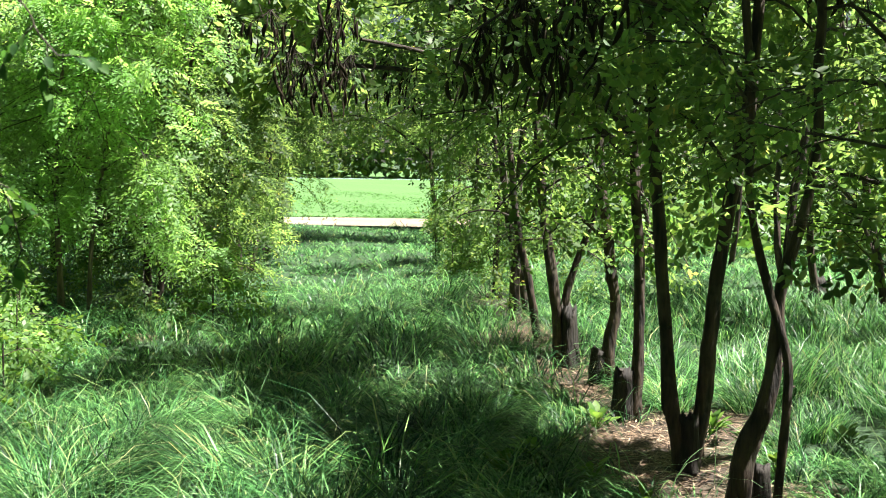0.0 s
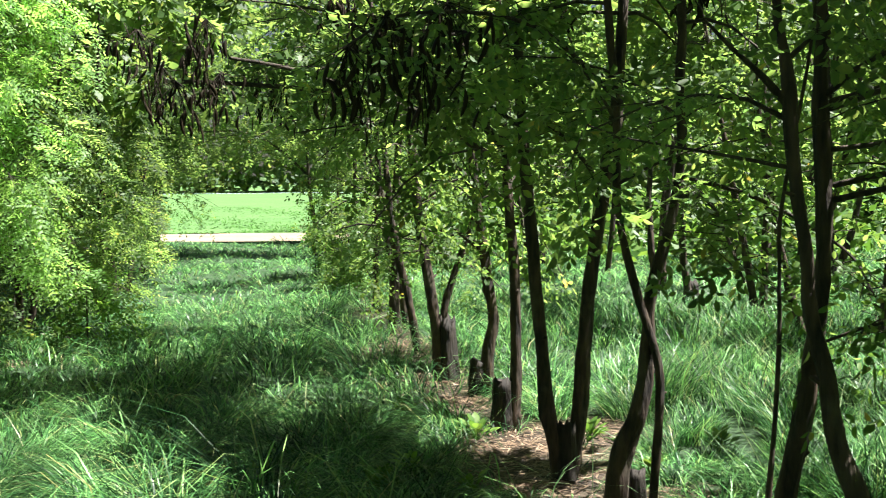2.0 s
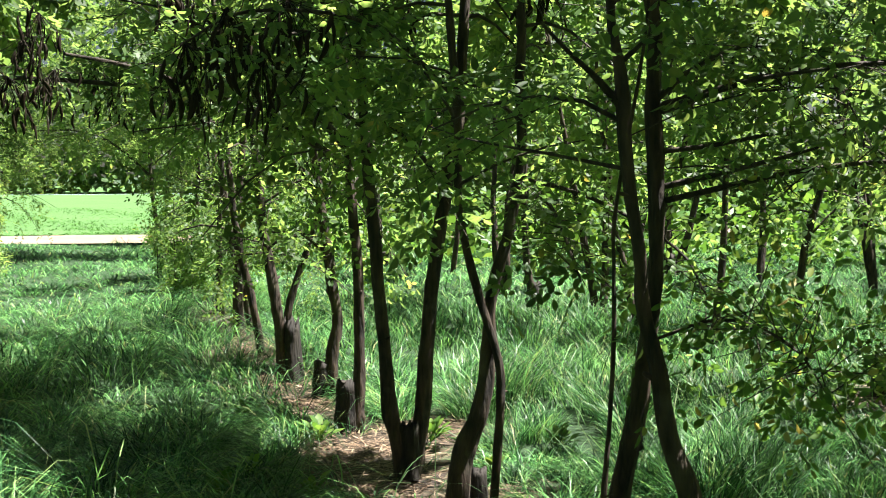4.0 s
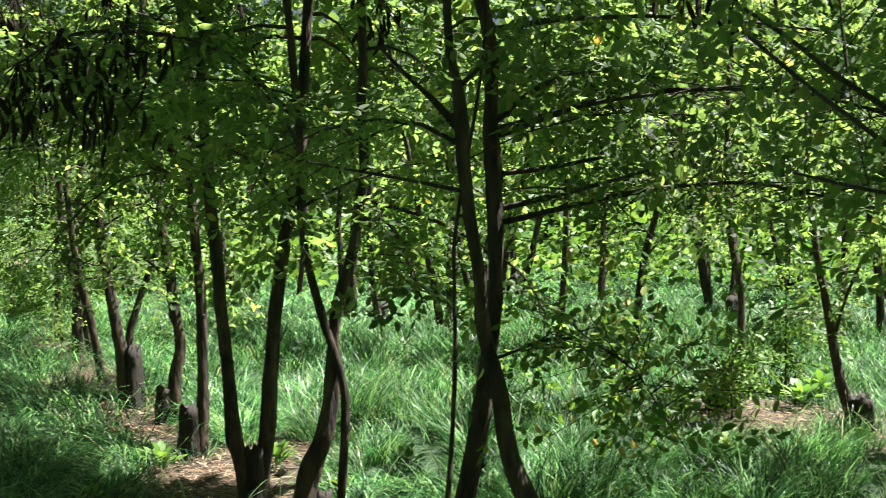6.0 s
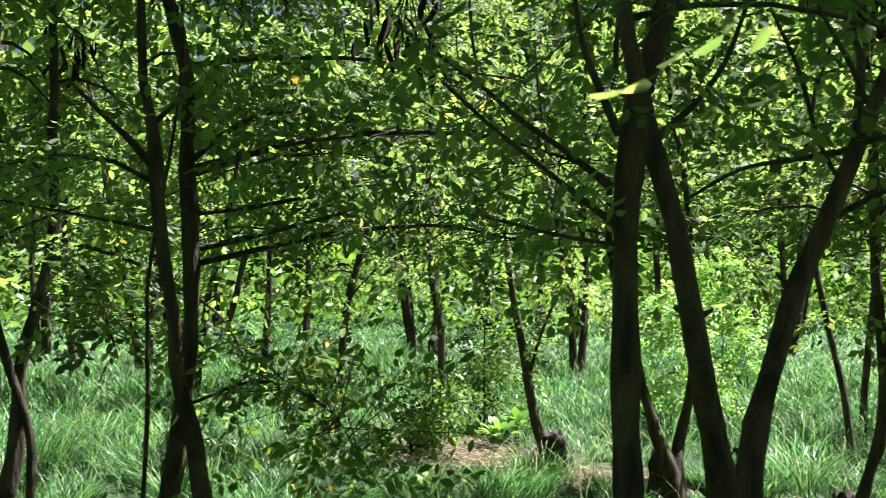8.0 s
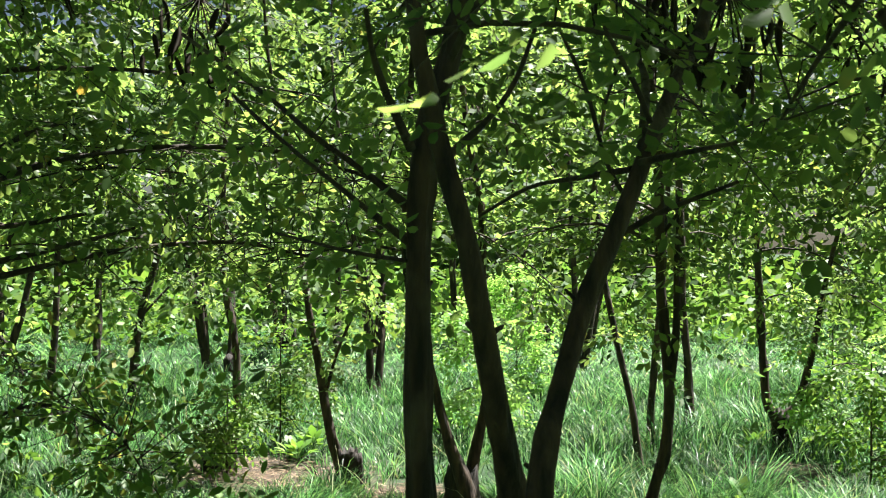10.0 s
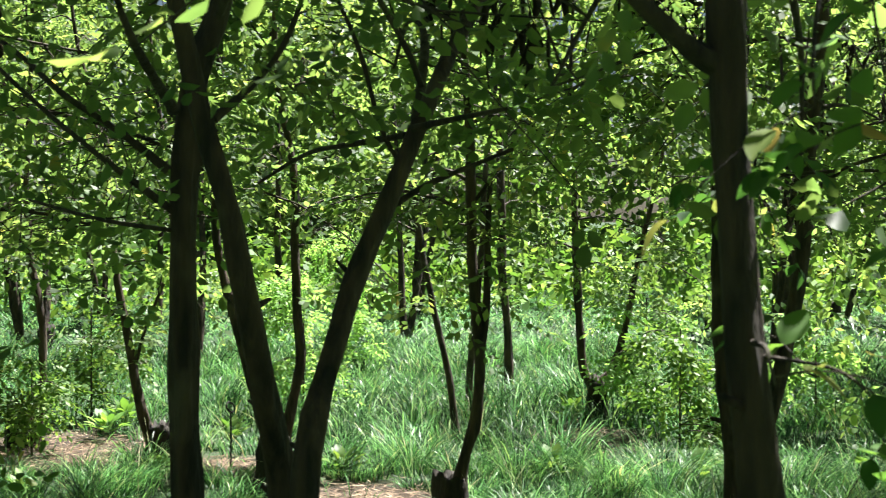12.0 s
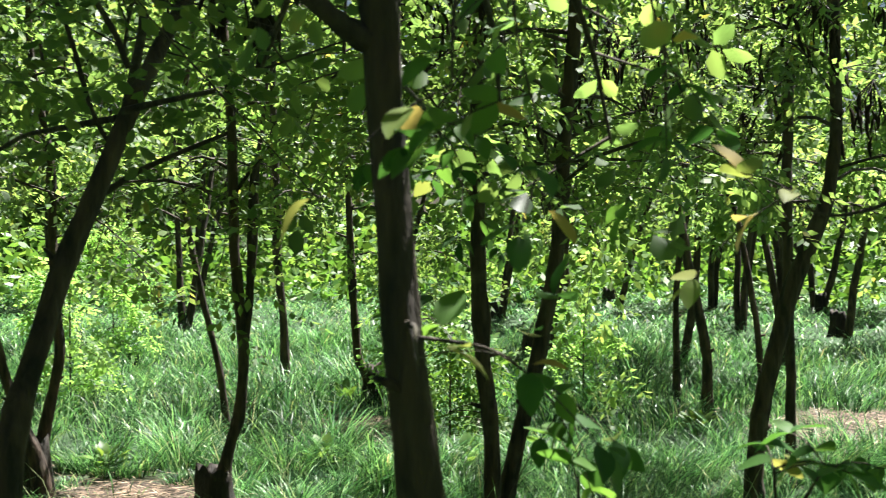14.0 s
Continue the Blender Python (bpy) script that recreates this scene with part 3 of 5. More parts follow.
def scatter(r0, r1, count, rng, tuft, cell=0.42):
    """Tufted places over the sector in front of the walk; thin on bare spots and under the rows."""
    az = np.radians(rng.uniform(-26, 80, count))
    r = np.sqrt(rng.uniform(r0 ** 2, r1 ** 2, count))
    x, y = r * np.sin(az), r * np.cos(az)
    tx, ty = (np.floor(x / cell + 0.3 * np.sin(y * 2.1)) + 0.5) * cell - 0.3 * np.sin(y * 2.1) * cell, (np.floor(y / cell) + 0.5) * cell
    kx, ky = np.floor(x / cell + 0.3 * np.sin(y * 2.1)), np.floor(y / cell)
    jx = np.sin(kx * 91.7 + ky * 37.3) * cell * 0.4
    jy = np.sin(kx * 53.1 - ky * 71.9) * cell * 0.4
    own = 0.5 + 0.5 * np.sin(kx * 12.9 + ky * 78.2)            # each tuft's vigour
    comb = 2.2 * patchy(x, y, 0.7, 17) + 1.2 * np.sin(kx * 7.7 + ky * 5.3)
    ox, oy = (x - tx - jx) / cell * 1.9, (y - ty - jy) / cell * 1.9
    out_az = np.arctan2(oy + 0.35 * np.sin(comb), ox + 0.35 * np.cos(comb))
    x, y = x + (tx + jx - x) * tuft, y + (ty + jy - y) * tuft
    keep = rng.uniform(0, 1, count) < np.clip(0.95 + 0.3 * patchy(x, y, 1.6, 3), 0.7, 1)
    for sx, sy, sr in SPOTS:
        d = np.hypot(x - sx, y - sy) / (0.85 * sr) + 0.25 * patchy(x, y, 6, 9)
        keep &= (d > 1) | (rng.uniform(0, 1, count) < 0.05)
    off = np.abs(x - row_x(y))
    keep &= (off > 0.22) | (y > 18) | (y < 6) | (rng.uniform(0, 1, count) < 0.2 + 0.25 * patchy(x, y, 3, 4))
    keep &= y < 32.3 + 0.5 * patchy(x, y, 2, 8)
    for rx, ry, rr in ROOTS:
        keep &= np.hypot(x - rx, y - ry) > rr * 1.1
    return x[keep], y[keep], out_az[keep], own[keep]


# ---- stems: bottom to top, x, y, z and radius ----
# pair
pair_stem_1 = [(1.31, 7.03, -0.04, 0.06), (1.29, 7.03, 0.09, 0.06), (1.23, 7.04, 0.36, 0.049), (1.21, 7.05, 0.66, 0.043), (1.18, 7.05, 0.97, 0.040), (1.16, 7.05, 1.27, 0.040), (1.13, 7.06, 1.57, 0.037), (1.11, 7.06, 1.87, 0.034), (1.09, 7.07, 2.29, 0.031)]
pair_stem_2 = [(1.36, 7.07, -0.04, 0.057), (1.38, 7.07, 0.08, 0.062), (1.41, 7.06, 0.27, 0.055), (1.44, 7.05, 0.61, 0.049), (1.47, 7.05, 0.97, 0.046), (1.51, 7.04, 1.28, 0.043), (1.55, 7.03, 1.58, 0.046), (1.61, 7.02, 1.85, 0.043), (1.63, 7.01, 2.17, 0.037), (1.65, 7.01, 2.47, 0.034)]
pair_branch_1 = [(1.55, 7.03, 1.52, 0.018), (1.44, 6.95, 1.66, 0.012), (1.30, 6.88, 1.81, 0.009), (1.12, 6.71, 1.91, 0.006)]
pair_stump = (1.335, 7.0, 0.27, 0.05)
# elbow
elbow_stem_1 = [(1.43, 6.24, -0.04, 0.082), (1.46, 6.23, 0.24, 0.074), (1.54, 6.21, 0.46, 0.060), (1.58, 6.20, 0.74, 0.046), (1.59, 6.20, 0.95, 0.038), (1.62, 6.19, 1.13, 0.038), (1.70, 6.17, 1.43, 0.030), (1.74, 6.16, 1.75, 0.030), (1.73, 6.16, 1.99, 0.030), (1.74, 6.16, 2.32, 0.027)]
elbow_stem_2 = [(1.59, 6.15, -0.04, 0.027), (1.61, 6.14, 0.25, 0.027), (1.63, 6.14, 0.56, 0.027), (1.61, 6.14, 0.75, 0.027), (1.55, 6.16, 0.95, 0.027), (1.50, 6.17, 1.13, 0.027), (1.45, 6.18, 1.35, 0.024), (1.43, 6.19, 1.56, 0.024), (1.43, 6.19, 1.94, 0.024), (1.39, 6.20, 2.42, 0.027)]
elbow_stump = (1.54, 6.26, 0.17, 0.039)
# crossed
crossed_stem_1 = [(1.58, 4.43, -0.04, 0.060), (1.62, 4.41, 0.45, 0.048), (1.67, 4.39, 0.70, 0.044), (1.70, 4.38, 0.94, 0.038), (1.73, 4.37, 1.14, 0.036), (1.74, 4.36, 1.34, 0.036), (1.74, 4.36, 1.53, 0.038), (1.73, 4.37, 1.81, 0.036), (1.73, 4.37, 2.00, 0.032), (1.72, 4.37, 2.20, 0.030)]
crossed_stem_2 = [(1.84, 4.05, -0.04, 0.059), (1.76, 4.09, 0.53, 0.048), (1.69, 4.12, 0.75, 0.040), (1.66, 4.13, 0.96, 0.034), (1.62, 4.15, 1.13, 0.029), (1.60, 4.15, 1.35, 0.027), (1.57, 4.16, 1.56, 0.027), (1.55, 4.17, 1.76, 0.029), (1.54, 4.17, 1.93, 0.025), (1.52, 4.18, 2.06, 0.021), (1.51, 4.19, 2.17, 0.019)]
crossed_stem_3 = [(1.52, 4.34, -0.04, 0.017), (1.54, 4.34, 0.47, 0.014), (1.56, 4.33, 0.76, 0.010), (1.57, 4.32, 1.03, 0.010), (1.57, 4.32, 1.27, 0.008), (1.58, 4.32, 1.52, 0.008)]
crossed_branch_1 = [(1.54, 4.18, 1.84, 0.015), (1.45, 4.16, 1.93, 0.011), (1.33, 4.09, 2.01, 0.007), (1.22, 4.02, 2.09, 0.005)]
crossed_branch_2 = [(1.55, 4.17, 1.99, 0.010), (1.58, 4.11, 2.03, 0.008), (1.61, 3.99, 2.10, 0.006)]
crossed_branch_3 = [(1.76, 4.36, 1.83, 0.012), (1.84, 4.11, 1.88, 0.010), (1.89, 3.86, 1.91, 0.007), (1.98, 3.59, 1.92, 0.005)]
crossed_branch_4 = [(1.76, 4.36, 1.69, 0.010), (1.89, 4.19, 1.71, 0.008), (2.00, 4.03, 1.74, 0.006)]
crossed_branch_5 = [(1.77, 4.35, 1.57, 0.012), (1.89, 4.19, 1.61, 0.010), (1.95, 3.94, 1.65, 0.008), (2.00, 3.69, 1.69, 0.005)]
crossed_branch_6 = [(1.55, 4.17, 1.63, 0.008), (1.37, 4.39, 1.68, 0.006), (1.17, 4.76, 1.74, 0.004), (1.05, 4.99, 1.80, 0.004)]
# single
single_stem_1 = [(1.23, 8.31, -0.04, 0.067), (1.23, 8.31, 0.07, 0.054), (1.25, 8.31, 0.35, 0.043), (1.25, 8.31, 0.71, 0.039), (1.24, 8.31, 1.07, 0.039), (1.21, 8.31, 1.42, 0.036), (1.19, 8.32, 1.78, 0.032), (1.17, 8.32, 2.20, 0.029)]
single_stump = (1.17, 8.32, 0.30, 0.065)
# bowed
bowed_stem_1 = [(1.23, 9.72, -0.04, 0.071), (1.25, 9.72, 0.31, 0.054), (1.29, 9.72, 0.52, 0.046), (1.25, 9.72, 0.81, 0.046), (1.21, 9.73, 1.14, 0.042), (1.16, 9.73, 1.47, 0.038), (1.14, 9.73, 1.97, 0.034)]
bowed_branch_1 = [(1.19, 9.73, 1.06, 0.017), (1.11, 9.74, 1.12, 0.013), (0.98, 9.65, 1.23, 0.012)]
bowed_stump = (1.18, 9.73, 0.24, 0.067)
# fan
fan_stem_1 = [(0.96, 10.56, -0.04, 0.059), (0.93, 10.56, 0.37, 0.050), (0.88, 10.56, 0.74, 0.050), (0.82, 10.57, 1.10, 0.045), (0.78, 10.57, 1.55, 0.041), (0.74, 10.57, 2.09, 0.036)]
fan_stem_2 = [(1.01, 10.75, -0.04, 0.052), (1.01, 10.75, 0.12, 0.042), (1.02, 10.75, 0.54, 0.037), (1.09, 10.75, 0.77, 0.032), (1.18, 10.74, 1.03, 0.028), (1.27, 10.73, 1.28, 0.023)]
fan_stem_3 = [(0.88, 11.97, -0.04, 0.046), (0.84, 11.97, 0.26, 0.041), (0.77, 11.98, 0.62, 0.041), (0.68, 11.98, 1.03, 0.036), (0.62, 11.98, 1.54, 0.031)]
fan_stump = (1.02, 10.55, 0.46, 0.068)
# clump
clump_stem_1 = [(0.77, 13.58, -0.04, 0.087), (0.76, 13.58, 0.11, 0.070), (0.76, 13.58, 0.54, 0.064), (0.77, 13.58, 0.95, 0.052), (0.79, 13.58, 1.53, 0.041)]
clump_stem_2 = [(0.90, 13.97, -0.04, 0.052), (0.89, 13.97, 0.09, 0.042), (0.84, 13.97, 0.51, 0.048), (0.71, 13.98, 0.93, 0.042), (0.63, 13.99, 1.53, 0.036)]
clump_stem_3 = [(0.64, 15.49, -0.04, 0.058), (0.64, 15.49, 0.19, 0.046), (0.65, 15.49, 0.73, 0.040), (0.64, 15.49, 1.26, 0.040), (0.60, 15.49, 1.85, 0.033)]
# tail
tail_stem_1 = [(0.45, 19.99, -0.04, 0.053), (0.45, 19.99, 0.21, 0.043), (0.47, 19.99, 0.64, 0.043), (0.50, 19.99, 1.15, 0.034), (0.52, 19.99, 1.67, 0.034)]
tail_stem_2 = [(0.67, 20.99, -0.04, 0.045), (0.68, 20.99, 0.24, 0.036), (0.71, 20.99, 0.69, 0.036), (0.73, 20.99, 1.22, 0.027)]
# end
end_stem_1 = [(-0.15, 26.80, -0.04, 0.072), (-0.14, 26.80, 0.12, 0.057), (-0.12, 26.80, 0.54, 0.057), (-0.21, 26.80, 1.11, 0.046), (-0.26, 26.80, 1.91, 0.034)]
end_stem_2 = [(0.01, 26.80, -0.04, 0.086), (0.02, 26.80, 0.12, 0.069), (0.04, 26.80, 0.54, 0.057), (0.07, 26.80, 1.11, 0.046), (0.09, 26.80, 1.91, 0.034)]
end_stem_3 = [(0.20, 26.80, -0.04, 0.072), (0.20, 26.80, 0.13, 0.057), (0.23, 26.80, 0.54, 0.046), (0.33, 26.80, 1.11, 0.034)]
# leftend
leftend_stem_1 = [(-3.47, 28.19, -0.04, 0.106), (-3.47, 28.19, 0.08, 0.085), (-3.45, 28.19, 0.56, 0.073), (-3.41, 28.19, 1.16, 0.061), (-3.32, 28.21, 2.00, 0.049)]
# leftpair
leftpair_stem_1 = [(-3.59, 12.49, -0.04, 0.044), (-3.61, 12.49, 0.25, 0.039), (-3.62, 12.49, 0.57, 0.033), (-3.64, 12.48, 0.95, 0.028)]
leftpair_stem_2 = [(-3.30, 12.26, -0.04, 0.027), (-3.28, 12.27, 0.28, 0.027), (-3.27, 12.27, 0.60, 0.022), (-3.24, 12.28, 0.96, 0.022)]
leftpair_stump = (-3.47, 12.53, 0.09, 0.039)
# near
near_stem_1 = [(1.93, 2.21, -0.04, 0.049), (1.93, 2.21, 1.04, 0.039), (1.92, 2.21, 1.26, 0.038), (1.92, 2.21, 1.50, 0.035), (1.92, 2.21, 1.71, 0.034), (1.93, 2.20, 1.86, 0.034), (1.96, 2.18, 1.99, 0.031), (1.98, 2.16, 2.10, 0.028)]
near_branch_1 = [(1.89, 2.22, 1.72, 0.011), (1.80, 2.27, 1.80, 0.007), (1.67, 2.25, 1.86, 0.006), (1.65, 2.39, 1.95, 0.005), (1.55, 2.57, 2.09, 0.004)]
near_branch_2 = [(1.90, 2.22, 1.64, 0.009), (1.73, 2.21, 1.74, 0.006), (1.69, 2.36, 1.84, 0.005), (1.64, 2.51, 1.96, 0.004)]
near_branch_3 = [(1.89, 2.20, 1.84, 0.012), (1.67, 1.99, 1.91, 0.009), (1.59, 1.93, 1.97, 0.006), (1.52, 1.86, 2.04, 0.005)]
near_branch_4 = [(1.90, 2.22, 1.60, 0.005), (1.73, 2.20, 1.62, 0.004), (1.72, 2.46, 1.66, 0.003)]
# veelow
veelow_stem_1 = [(1.97, 1.93, -0.04, 0.075), (1.98, 1.95, 0.5, 0.064), (1.99, 1.97, 0.92, 0.058), (2.03, 2.02, 1.08, 0.046), (1.985, 2.005, 1.2, 0.037), (1.924, 1.974, 1.35, 0.035), (1.871, 1.955, 1.5, 0.031), (1.83, 1.955, 1.65, 0.028), (1.80, 1.985, 1.8, 0.026), (1.765, 1.995, 1.95, 0.024), (1.74, 2.0, 2.08, 0.021)]
veelow_stem_2 = [(1.98, 1.95, 0.86, 0.048), (1.94, 1.87, 1.05, 0.038), (1.955, 1.865, 1.2, 0.031), (2.023, 1.886, 1.35, 0.030), (2.09, 1.89, 1.5, 0.028), (2.14, 1.853, 1.65, 0.026), (2.20, 1.828, 1.8, 0.024), (2.31, 1.85, 1.95, 0.022), (2.42, 1.88, 2.07, 0.02), (2.52, 1.92, 2.2, 0.019)]
veelow_branch_1 = [(1.92, 2.11, 1.82, 0.010), (2.01, 2.09, 1.90, 0.007), (2.05, 2.05, 1.98, 0.006), (2.08, 2.02, 2.09, 0.005)]
veelow_branch_2 = [(2.18, 1.84, 1.79, 0.007), (2.21, 2.03, 1.78, 0.006), (2.28, 2.25, 1.77, 0.005), (2.33, 2.48, 1.71, 0.004)]
veelow_branch_3 = [(2.15, 1.79, 1.80, 0.008), (2.13, 1.66, 1.81, 0.006), (2.11, 1.52, 1.82, 0.004)]
veelow_branch_4 = [(2.23, 1.93, 1.65, 0.008), (2.25, 1.83, 1.70, 0.006), (2.27, 1.64, 1.76, 0.004)]
veelow_branch_5 = [(2.21, 1.88, 1.73, 0.006), (2.18, 1.91, 1.81, 0.005), (2.15, 1.94, 1.96, 0.005), (2.11, 1.98, 2.09, 0.004)]
veelow_branch_6 = [(2.09, 1.71, 1.87, 0.007), (2.07, 1.73, 1.94, 0.006), (1.96, 1.71, 2.04, 0.004)]
# right
right_stem_1 = [(1.60, 0.62, -0.04, 0.036), (1.565, 0.69, 1.25, 0.029), (1.552, 0.696, 1.35, 0.026), (1.545, 0.715, 1.5, 0.023), (1.545, 0.73, 1.65, 0.022), (1.535, 0.73, 1.75, 0.023), (1.53, 0.73, 1.83, 0.024), (1.53, 0.73, 1.87, 0.022)]
right_branch_1 = [(1.525, 0.735, 1.785, 0.015), (1.495, 0.75, 1.80, 0.013), (1.45, 0.775, 1.84, 0.011), (1.41, 0.79, 1.875, 0.009)]
# slim
slim_stem_1 = [(5.54, 7.47, -0.04, 0.075), (5.50, 7.50, 0.11, 0.060), (5.46, 7.53, 0.21, 0.048), (5.41, 7.56, 0.43, 0.040), (5.37, 7.59, 0.72, 0.036), (5.34, 7.62, 0.96, 0.032), (5.30, 7.64, 1.20, 0.028), (5.26, 7.67, 1.59, 0.024), (5.24, 7.68, 2.14, 0.020)]
slim_branch_1 = [(5.39, 7.58, 0.60, 0.016), (5.45, 7.53, 0.90, 0.012), (5.55, 7.46, 1.20, 0.012)]
slim_stump = (5.53, 7.47, 0.25, 0.08)
# thin
thin_stem_1 = [(5.36, 8.80, -0.04, 0.055), (5.37, 8.79, 0.10, 0.044), (5.40, 8.77, 0.40, 0.035), (5.40, 8.77, 0.80, 0.031), (5.37, 8.79, 1.06, 0.035), (5.33, 8.82, 1.32, 0.031), (5.30, 8.83, 1.84, 0.026), (5.32, 8.82, 2.41, 0.022)]
thin_stump = (5.24, 8.87, 0.29, 0.070)
# behind
behind_stem_1 = [(5.35, 5.95, -0.04, 0.085), (5.31, 5.98, 0.21, 0.068), (5.26, 6.03, 0.39, 0.058), (5.21, 6.07, 0.59, 0.041), (5.15, 6.12, 0.89, 0.038), (5.08, 6.18, 1.23, 0.034), (5.03, 6.22, 1.63, 0.031)]
behind_stem_2 = [(5.44, 6.13, -0.04, 0.070), (5.45, 6.13, 0.11, 0.056), (5.48, 6.10, 0.38, 0.049), (5.52, 6.07, 0.61, 0.039), (5.54, 6.05, 0.81, 0.039), (5.52, 6.06, 1.08, 0.039), (5.51, 6.07, 1.49, 0.035), (5.51, 6.08, 1.89, 0.032)]
behind_stump = (5.36, 6.07, 0.33, 0.104)
# solo
solo_stem_1 = [(5.37, 4.64, -0.04, 0.076), (5.38, 4.63, 0.15, 0.061), (5.41, 4.60, 0.38, 0.036), (5.45, 4.56, 0.59, 0.033), (5.46, 4.54, 0.85, 0.033), (5.45, 4.55, 1.08, 0.033), (5.43, 4.57, 1.40, 0.030), (5.43, 4.58, 1.74, 0.030), (5.42, 4.59, 2.12, 0.027)]
solo_branch_1 = [(5.46, 4.54, 0.91, 0.024), (5.48, 4.52, 1.14, 0.024), (5.48, 4.51, 1.34, 0.021), (5.48, 4.51, 1.57, 0.018), (5.49, 4.50, 1.83, 0.015)]
solo_stump = (5.36, 4.65, 0.37, 0.088)
# twin
twin_stem_1 = [(5.67, 3.17, -0.04, 0.059), (5.67, 3.17, 0.31, 0.047), (5.67, 3.18, 0.60, 0.047), (5.65, 3.21, 0.89, 0.044), (5.64, 3.23, 1.29, 0.042), (5.64, 3.24, 1.68, 0.039), (5.63, 3.24, 2.07, 0.036), (5.64, 3.23, 2.49, 0.033)]
twin_stem_2 = [(5.78, 3.19, -0.04, 0.060), (5.79, 3.16, 0.29, 0.048), (5.83, 3.09, 0.67, 0.045), (5.87, 3.02, 1.02, 0.042), (5.90, 2.96, 1.42, 0.039), (5.91, 2.93, 1.95, 0.039), (5.93, 2.90, 2.34, 0.037), (5.94, 2.89, 2.61, 0.034)]
# lean
lean_stem_1 = [(10.06, 3.94, -0.04, 0.063), (10.05, 3.94, 0.24, 0.051), (10.05, 3.95, 0.55, 0.046), (10.03, 4.02, 0.90, 0.042), (9.99, 4.11, 1.38, 0.042), (9.96, 4.18, 1.86, 0.037), (9.93, 4.24, 2.39, 0.032), (9.92, 4.27, 2.91, 0.023)]
lean_stem_2 = [(10.61, 4.44, -0.04, 0.043), (10.61, 4.45, 0.47, 0.034), (10.60, 4.45, 0.94, 0.029), (10.62, 4.42, 1.36, 0.029), (10.66, 4.32, 1.83, 0.029), (10.70, 4.23, 2.11, 0.025)]
lean_stem_3 = [(11.33, 3.96, -0.04, 0.038), (11.31, 4.02, 0.65, 0.031), (11.28, 4.10, 1.16, 0.031), (11.24, 4.20, 1.65, 0.026), (11.18, 4.36, 2.06, 0.026), (11.13, 4.48, 2.47, 0.021)]
lean_branch_1 = [(9.95, 4.20, 2.21, 0.018), (9.92, 3.73, 2.10, 0.014), (9.94, 3.38, 2.04, 0.013), (9.94, 3.05, 1.97, 0.009)]
# thick
thick_stem_1 = [(7.28, 2.51, -0.04, 0.070), (7.28, 2.50, 0.31, 0.056), (7.30, 2.46, 0.66, 0.056), (7.32, 2.39, 0.94, 0.053), (7.34, 2.33, 1.21, 0.056), (7.36, 2.25, 1.42, 0.053), (7.39, 2.16, 1.69, 0.046), (7.40, 2.12, 1.99, 0.039), (7.40, 2.13, 2.56, 0.036)]
thick_stem_2 = [(8.19, 2.62, -0.04, 0.041), (8.19, 2.63, 0.72, 0.033), (8.18, 2.65, 1.36, 0.037), (8.18, 2.66, 1.87, 0.037), (8.18, 2.64, 2.55, 0.033)]
# fork
fork_stem_1 = [(9.24, 6.51, -0.04, 0.072), (9.18, 6.58, 0.27, 0.058), (9.14, 6.64, 0.38, 0.043), (9.12, 6.67, 0.71, 0.039), (9.11, 6.69, 1.08, 0.039), (9.10, 6.71, 1.50, 0.034), (9.09, 6.72, 2.06, 0.029)]
fork_stem_2 = [(9.20, 6.64, -0.04, 0.055), (9.27, 6.55, 0.28, 0.044), (9.32, 6.48, 0.38, 0.039), (9.37, 6.40, 0.71, 0.034), (9.41, 6.35, 1.04, 0.029), (9.44, 6.30, 1.36, 0.024), (9.50, 6.21, 1.83, 0.019)]
fork_stump = (9.21, 6.55, 0.34, 0.077)
# slant
slant_stem_1 = [(7.24, 6.31, -0.04, 0.036), (7.19, 6.36, 0.52, 0.029), (7.13, 6.43, 0.91, 0.025), (7.07, 6.49, 1.31, 0.025), (7.04, 6.53, 1.60, 0.025), (7.01, 6.56, 2.12, 0.021)]
slant_stem_2 = [(8.32, 7.20, -0.04, 0.041), (8.33, 7.18, 0.44, 0.033), (8.36, 7.15, 0.90, 0.033), (8.39, 7.12, 1.36, 0.028), (8.40, 7.10, 1.96, 0.024)]
# pole
pole_stem_1 = [(9.61, 7.83, -0.04, 0.053), (9.59, 7.86, 0.67, 0.042), (9.56, 7.90, 1.18, 0.048), (9.56, 7.90, 1.59, 0.042), (9.54, 7.92, 2.26, 0.037)]
# farlean
farlean_stem_1 = [(6.27, 12.30, -0.04, 0.059), (6.31, 12.27, 0.58, 0.047), (6.35, 12.25, 0.91, 0.047), (6.44, 12.20, 1.32, 0.041), (6.56, 12.14, 1.79, 0.035)]
farlean_branch_1 = [(6.35, 12.25, 0.94, 0.012), (6.48, 12.18, 1.11, 0.012), (6.61, 12.12, 1.26, 0.012)]
# leafy
leafy_branch_1 = [(1.54, 0.71, 1.487, 0.0024), (1.58, 0.635, 1.475, 0.0018), (1.65, 0.63, 1.445, 0.0015), (1.74, 0.645, 1.4, 0.0012), (1.8, 0.665, 1.385, 0.0006)]
leafy_branch_2 = [(1.6, 0.62, 1.95, 0.0024), (1.52, 0.57, 1.85, 0.0018), (1.49, 0.54, 1.76, 0.0012), (1.49, 0.51, 1.66, 0.0006)]
leafy_branch_3 = [(1.9, 0.62, 1.98, 0.0024), (1.84, 0.58, 1.88, 0.0018), (1.8, 0.54, 1.8, 0.0012), (1.81, 0.52, 1.74, 0.0006)]
